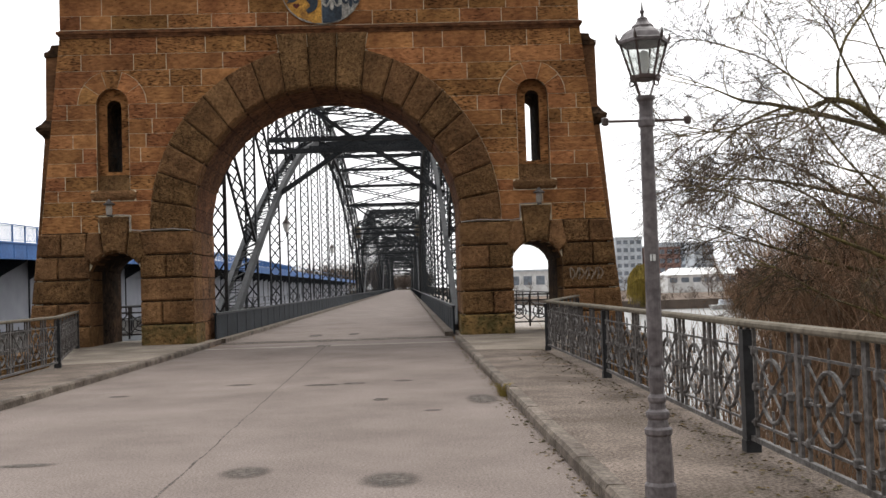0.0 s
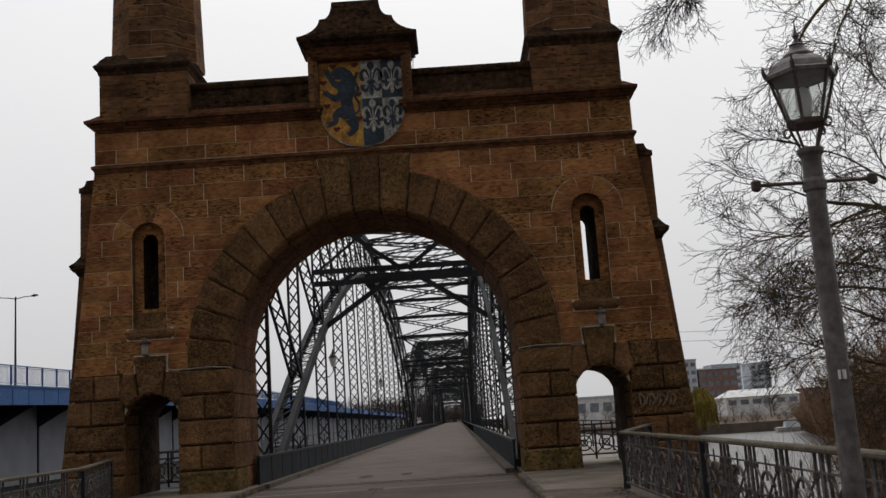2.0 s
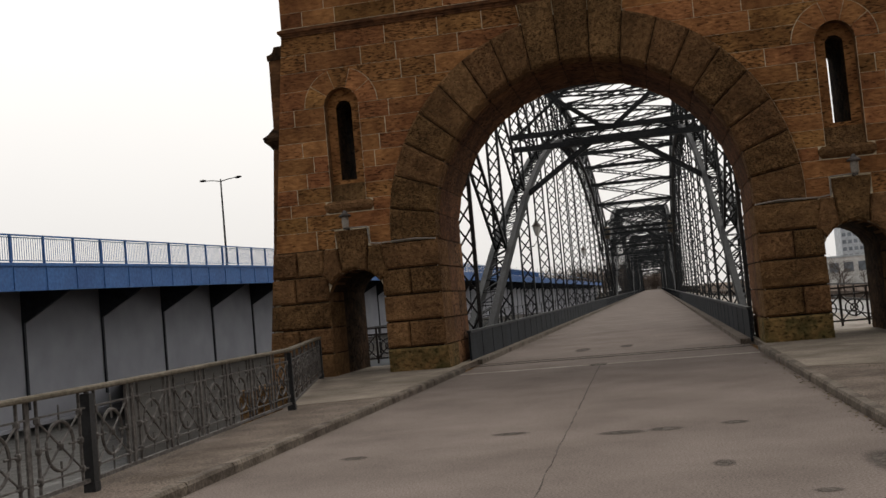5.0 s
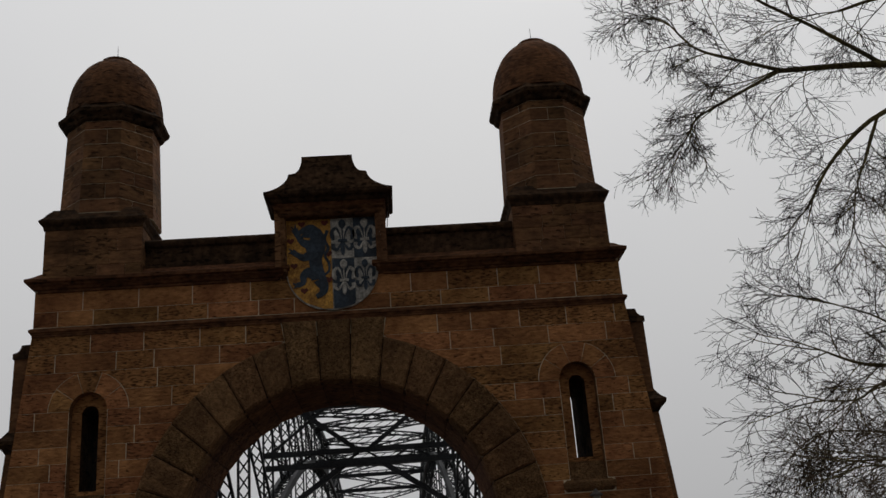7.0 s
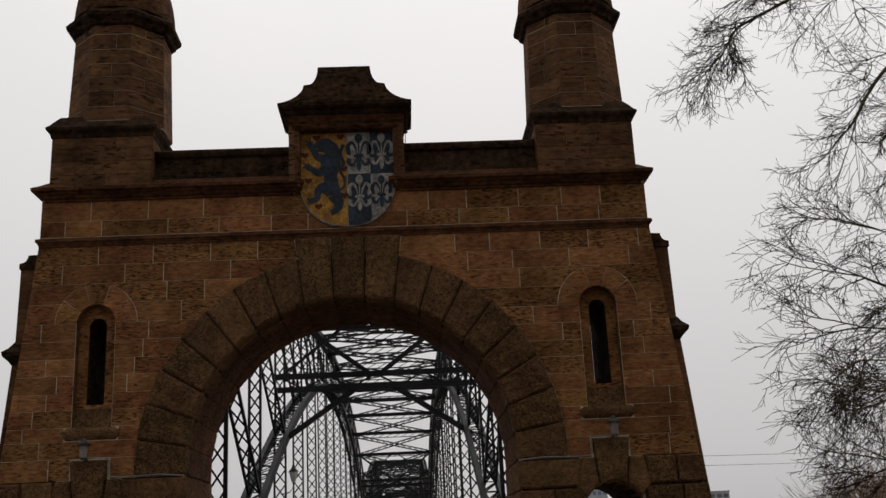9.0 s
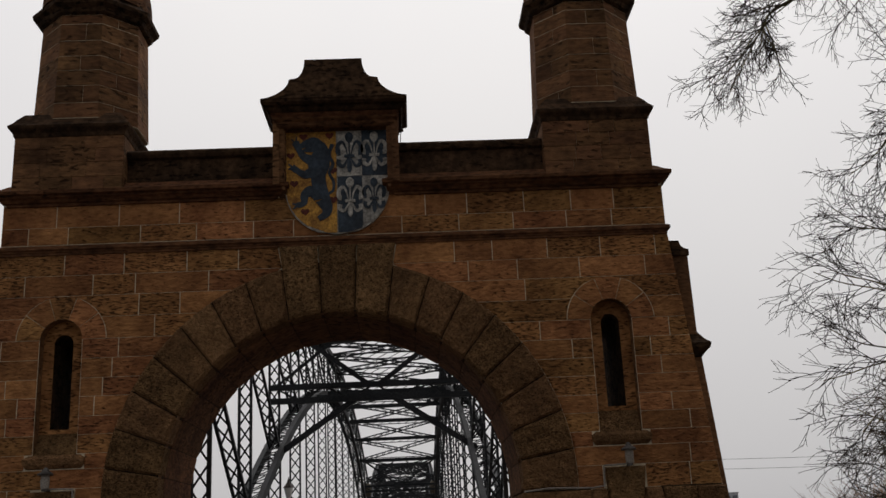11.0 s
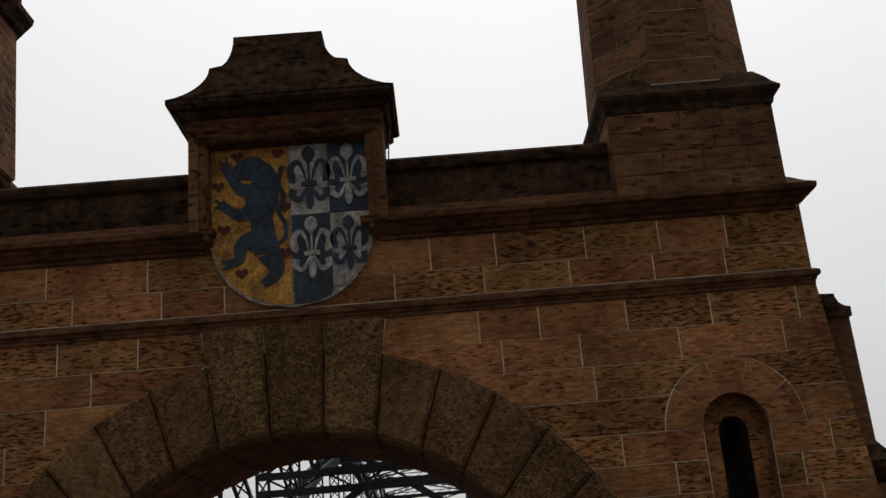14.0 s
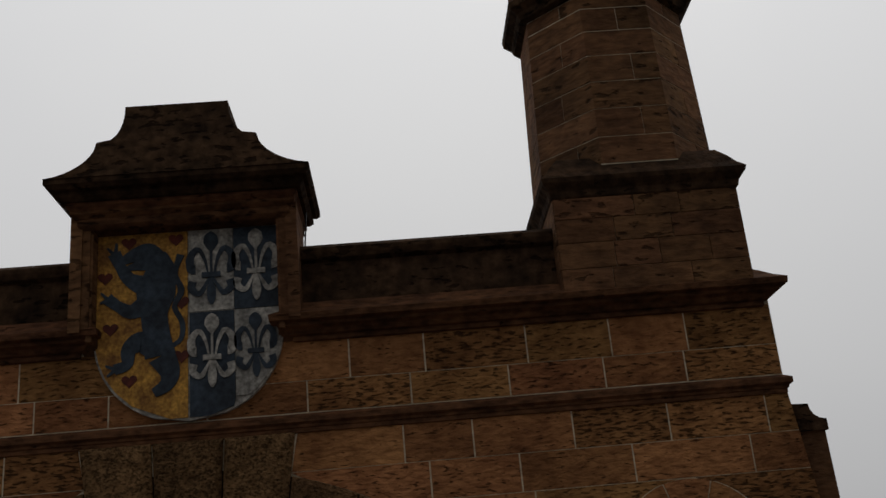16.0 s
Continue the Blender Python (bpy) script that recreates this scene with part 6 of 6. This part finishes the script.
# yellow willow
wl_t = bare("willow", "yellow weeping willow on the far bank", "tree", at=(34, 108, -2))
a = Acc()
a.tube([(0, 0, 0), (0.2, 0, 2), (0.1, 0, 3.4)], [0.35, 0.28, 0.12], 8)
part("trunk", a, M_BARK, wl_t)
r = random.Random(5)
a = Acc()
for i in range(900):
    t, rr = r.uniform(0, 6.28), 1.8 * math.sqrt(r.random())
    x, y = rr * math.cos(t), rr * math.sin(t)
    zt = 3.0 + 2.6 * math.sqrt(max(0, 1 - (rr / 1.9) ** 2)) + r.uniform(-0.7, 0.4)
    ln = r.uniform(0.8, 4.2)
    a.tube([(x * 0.8, y * 0.8, zt), (x * 1.05, y * 1.05, zt - 0.4), (x * 1.12 + r.uniform(-.2, .2), y * 1.12, max(0.4, zt - ln))], [0.05, 0.045, 0.02], 3, False)
part("crown", a, M_WILLOW, wl_t)


# ---- bare trees by the portal ----
def smooth3(ctrl, n):
    xz = smooth_line([(p[0], p[2]) for p in ctrl], n)
    yy = smooth_line([(p[0], p[1]) for p in ctrl], n)
    return [Vector((x, y, z)) for (x, z), (_, y) in zip(xz, yy)]


def grow(limbs, a_limb, a_twig, seed, thick=1.0, droop=0.05):
    """Limbs along drawn lines, with three orders of bowed twigs that hang and turn up at their tips."""
    r = random.Random(seed)
    counts, radii = (6, 4, 3), (0.015, 0.009, 0.0064, 0.005)

    def rv():
        return Vector((r.gauss(0, 1), r.gauss(0, 1), r.gauss(0, 1))).normalized()

    def shoot(p, d, ln, level):
        n = (8, 7, 6, 4)[level]
        d = d.normalized()
        bow = d.cross(rv()).normalized() * r.uniform(0.03, 0.13)
        pts, dirs, q, dd = [p.copy()], [], p.copy(), d
        for i in range(n):
            u = (i + 0.5) / n
            pull = -droop * (1.0 if u < 0.65 else -0.9)
            dd = (dd + bow + rv() * 0.1 + Vector((0, 0, pull))).normalized()
            q = q + dd * ln / n
            pts.append(q.copy())
            dirs.append(dd)
        r0, r1 = radii[level] * thick, radii[min(level + 1, 3)] * thick * 0.75
        (a_limb if level == 0 else a_twig).tube(pts, [r0 + (r1 - r0) * i / n for i in range(n + 1)], 4 if level == 0 else 3, False)
        if level < 3:
            turn = r.uniform(0, 6.28)
            for k in range(counts[level]):
                u = (0.12 + 0.83 * (k + r.random()) / counts[level]) * n
                i = min(int(u), n - 1)
                side = dirs[i].cross(rv()).normalized()
                out = dirs[i] + side * r.uniform(0.6, 1.25)
                shoot(pts[i].lerp(pts[i + 1], u - i), out, ln * r.uniform(0.5, 0.82) * (1.1 - 0.4 * u / n), level + 1)

    for ctrl, r0, r1, shoots, ln in limbs:
        pts = smooth3(ctrl, 16)
        n = len(pts)
        a_limb.tube(pts, [r0 + (r1 - r0) * (i / (n - 1)) ** 0.8 for i in range(n)], 8, False)
        for k in range(shoots):
            u = (0.22 + 0.76 * (k + r.random()) / shoots) * (n - 1)
            i = min(int(u), n - 2)
            d = (pts[i + 1] - pts[i]).normalized()
            side = d.cross(rv()).normalized()
            shoot(pts[i].lerp(pts[i + 1], u - i), d * r.uniform(0.4, 1.0) + side * r.uniform(0.6, 1.0), ln * r.uniform(0.6, 1.1) * (1.1 - 0.3 * u / n), 0)
        for k in range(2):
            shoot(pts[-1], (pts[-1] - pts[-2]).normalized() + rv() * 0.35, ln, 0)


tall = bare("bare_tree", "tall leafless tree with long limbs and fine hanging twigs", "tree", "bare trees on the bank")
la, ta = Acc(), Acc()
grow([
    ([(17.5, -7.5, -2.5), (17.3, -7.6, 4), (17, -7.8, 9.5), (16.5, -8, 14), (16, -8, 18)], 0.4, 0.12, 4, 3.0),
    # the upper limb and its fork
    ([(17.0, -7.8, 9.6), (14.4, -8, 11.3), (11.7, -8, 11.55), (9.4, -8, 11.5)], 0.13, 0.05, 5, 2.0),
    ([(9.6, -8, 11.5), (8.6, -8.1, 11.75), (7.9, -8, 12.1), (7.5, -7.9, 12.7)], 0.045, 0.018, 8, 1.45),
    ([(9.5, -8, 11.5), (8.4, -7.8, 11.0), (7.8, -7.7, 10.7), (7.6, -7.7, 10.4)], 0.042, 0.016, 8, 1.35),
    ([(11.6, -8, 11.6), (10.4, -8.2, 12.3), (9.2, -8.3, 13.0), (8.2, -8.3, 13.9)], 0.05, 0.018, 7, 2.0),
    # the hanging limb below it
    ([(16.9, -7.8, 9.0), (13.6, -8, 11.0), (11.5, -8, 10.5), (10.3, -8, 9.6), (9.6, -8.1, 8.7)], 0.09, 0.022, 9, 1.45),
    ([(11.3, -8, 10.4), (10.8, -8.2, 9.5), (10.4, -8.3, 8.8), (10.2, -8.3, 8.1)], 0.035, 0.014, 5, 1.15),
    ([(16.9, -7.9, 11.5), (14.6, -8, 12.8), (12.4, -8.1, 13.1), (10.9, -8.2, 12.7)], 0.09, 0.03, 7, 2.0),
    # the lower crown
    ([(17.1, -7.8, 2.8), (13.2, -8, 4.6), (10.8, -8, 5.3), (9.9, -8, 5.45), (9.2, -8, 5.75)], 0.09, 0.016, 7, 1.5),
    ([(10.8, -8, 5.3), (9.9, -8.4, 4.95), (9.4, -8.6, 4.7), (8.8, -8.7, 4.7)], 0.035, 0.012, 3, 1.4),
    ([(12.4, -8, 5.0), (11.2, -7.6, 6.0), (10.6, -7.4, 6.5), (9.9, -7.3, 6.8)], 0.035, 0.012, 4, 1.5),
    ([(12.9, -8, 4.8), (12.0, -8.4, 6.2), (11.6, -8.6, 7.0), (11.0, -8.7, 7.6)], 0.035, 0.012, 4, 1.5),
    ([(16.9, -7.8, 1.6), (13, -8.2, 3.0), (10.6, -8.3, 3.6), (9.3, -8.3, 3.7)], 0.07, 0.014, 8, 1.5),
    ([(12.0, -8.2, 3.3), (11.0, -7.8, 4.0), (10.2, -7.4, 4.3), (9.4, -7.2, 4.4)], 0.03, 0.012, 4, 1.4),
    ([(16.9, -7.6, 0.6), (12.6, -7.6, 1.6), (10.6, -7.5, 2.2), (9.5, -7.5, 2.6)], 0.07, 0.014, 9, 1.5),
], la, ta, 11, 1.0)
part("trunk", la, M_BARK, tall)
part("crown", ta, M_TWIG, tall)

low = bare("bare_tree", "spreading leafless willow with a mossy bent limb by the railing", "tree", "bare trees on the bank")
la, ta = Acc(), Acc()
grow([
    ([(14.5, -12, -2.5), (13, -12.5, 1.2), (11.3, -13.2, 3.2), (9.9, -13.8, 4.25), (9.2, -14, 4.4)], 0.1, 0.045, 7, 1.7),
    ([(9.3, -14, 4.38), (8.7, -14.1, 4.2), (8.1, -14.2, 4.05), (7.5, -14.2, 3.95)], 0.028, 0.01, 3, 1.1),
    ([(9.3, -14, 4.38), (8.9, -14.1, 4.0), (8.4, -14.3, 3.75), (7.9, -14.3, 3.5)], 0.02, 0.009, 3, 1.1),
    ([(9.4, -14, 4.4), (9.6, -13.8, 5.3), (10.4, -13.5, 6.3), (11.2, -13.3, 7.2)], 0.031, 0.014, 9, 1.5),
    ([(13.5, -12, -0.5), (11.2, -12.6, 1.5), (9.6, -13, 2.2), (8.4, -13, 2.75), (7.8, -13, 3.0)], 0.05, 0.0112, 6, 1.3),
    ([(13.5, -11.5, 0), (11.5, -11.6, 2.6), (10.2, -11.8, 4.0), (9.3, -12, 5.4)], 0.0372, 0.0126, 6, 1.6),
    ([(13.8, -11, 0), (12.8, -10.6, 3.4), (12, -10.4, 5.6), (11.4, -10.2, 7.4)], 0.0434, 0.014, 9, 1.8),
    ([(13.2, -12, -1), (11, -12.4, 0.6), (9.6, -12.6, 1.2), (8.7, -12.8, 1.7)], 0.031, 0.0098, 8, 1.2),
    ([(13.5, -9, -1), (11.6, -9.2, 2.4), (10.3, -9.4, 3.4), (9.2, -9.4, 3.6)], 0.0372, 0.0126, 8, 1.4),
    ([(14.5, -11, -2.3), (13, -11.5, 0.8), (11.6, -12, 2.0), (10.2, -12.2, 2.6)], 0.045, 0.014, 12, 1.5),
    ([(15.5, -9.5, -2.2), (14, -9.5, 2.0), (12.6, -9.5, 3.3), (11.2, -9.5, 3.8)], 0.05, 0.014, 12, 1.6),
], la, ta, 23, 0.8)
part("trunk", la, M_BARK, low)
part("crown", ta, M_TWIG_L, low)

# brown thicket on the bank
r = random.Random(31)
a = Acc()
# a few loose shoots over the water by the railing
for i in range(2600):
    x, y, h = r.uniform(6.0, 13), r.uniform(-28, -6), r.uniform(0.8, 3.6)
    t = r.uniform(0, 6.28)
    a.tube([(x, y, -2.6), (x + 0.3 * math.cos(t), y + 0.3 * math.sin(t), -2.6 + h * 0.6), (x + 0.9 * math.cos(t), y + 0.9 * math.sin(t), -2.6 + h)], [0.009, 0.007, 0.003], 3, False)
for i in range(11000):
    # the shrubs stand along the shore that bends away to the far side
    u = r.random()
    y = -15 + 118 * u
    x = 28.5 + 0.06 * max(0, y) + 0.0011 * max(0, y) ** 2 + abs(r.gauss(0, 9)) - 1.5
    h = 2.4 + 7.6 * r.random() ** 1.7 * (1.0 + 0.8 * noise.noise(Vector((x * 0.13, y * 0.13, 3)))) * min(1.7, max(0.25, 1.7 - (y - 48) * 0.054))
    h = min(h, 6.5 + 2.5 * r.random())
    z = -2.3
    t = r.uniform(0, 6.28)
    lean = r.uniform(0.15, 0.55) * h
    cx, cy = math.cos(t) * lean - 0.14 * h, math.sin(t) * lean
    pts = [(x + cx * w ** 1.6, y + cy * w ** 1.6, z + h * (w - 0.12 * w * w)) for w in (0, 0.4, 0.75, 1)]
    a.tube(pts, [0.035, 0.028, 0.018, 0.008], 3, False)
    for k in range(6):
        w = r.uniform(0.2, 0.95)
        bx, by, bzz = x + cx * w ** 1.6, y + cy * w ** 1.6, z + h * (w - 0.12 * w * w)
        l = r.uniform(0.5, 1.5)
        t2 = r.uniform(0, 6.28)
        a.tube([(bx, by, bzz), (bx + l * 0.6 * math.cos(t2), by + l * 0.6 * math.sin(t2), bzz + l * r.uniform(0.2, 0.9))], [0.018, 0.007], 3, False)
# taller shrubs close behind the railing
for i in range(1900):
    x, y = r.uniform(11.5, 20), r.uniform(-13, -1)
    h = r.uniform(2.8, 6.4) + 0.45 * (x - 11.5) * r.random()
    t, lean = r.uniform(0, 6.28), r.uniform(0.1, 0.4) * h
    cx, cy = math.cos(t) * lean, math.sin(t) * lean
    pts = [(x + cx * w ** 1.6, y + cy * w ** 1.6, -2.6 + h * w) for w in (0, 0.35, 0.7, 1)]
    a.tube(pts, [0.02, 0.016, 0.01, 0.004], 3, False)
    for k in range(9):
        w = r.uniform(0.3, 0.97)
        b = Vector((x + cx * w ** 1.6, y + cy * w ** 1.6, -2.6 + h * w))
        l, t2 = r.uniform(0.4, 1.3), r.uniform(0, 6.28)
        tip = b + Vector((l * 0.7 * math.cos(t2), l * 0.7 * math.sin(t2), l * r.uniform(0.2, 0.9)))
        a.tube([b, b.lerp(tip, 0.5) - Vector((0, 0, 0.06)), tip], [0.009, 0.007, 0.003], 3, False)
tagged(part("thicket", a, M_SHRUB), "dense thicket of bare reddish brown stems on the bank", "shrubs", kind="stuff")
# leaf litter and moss at the pavement's edge and along the kerb
a = Acc()
for i in range(1800):
    if r.random() < 0.7:
        y = r.uniform(-34, -8)
        x = 5.2 - abs(r.gauss(0, 0.28))
        z = 0.126
    else:
        y = r.uniform(-30, -2)
        x = KR - abs(r.gauss(0, 0.1))
        z = 0.006
    s, t = r.uniform(0.012, 0.035), r.uniform(0, 6.28)
    c, sn = math.cos(t) * s, math.sin(t) * s
    a.add([(x - c, y - sn, z), (x + sn * 0.5, y - c * 0.5, z + r.uniform(0, 0.012)), (x + c, y + sn, z), (x - sn * 0.5, y + c * 0.5, z + r.uniform(0, 0.012))], [(0, 1, 2, 3)])
tagged(part("leaf_litter", a, M_LEAF), "scattered dead leaves and grit along the edges", "leaves", kind="stuff")
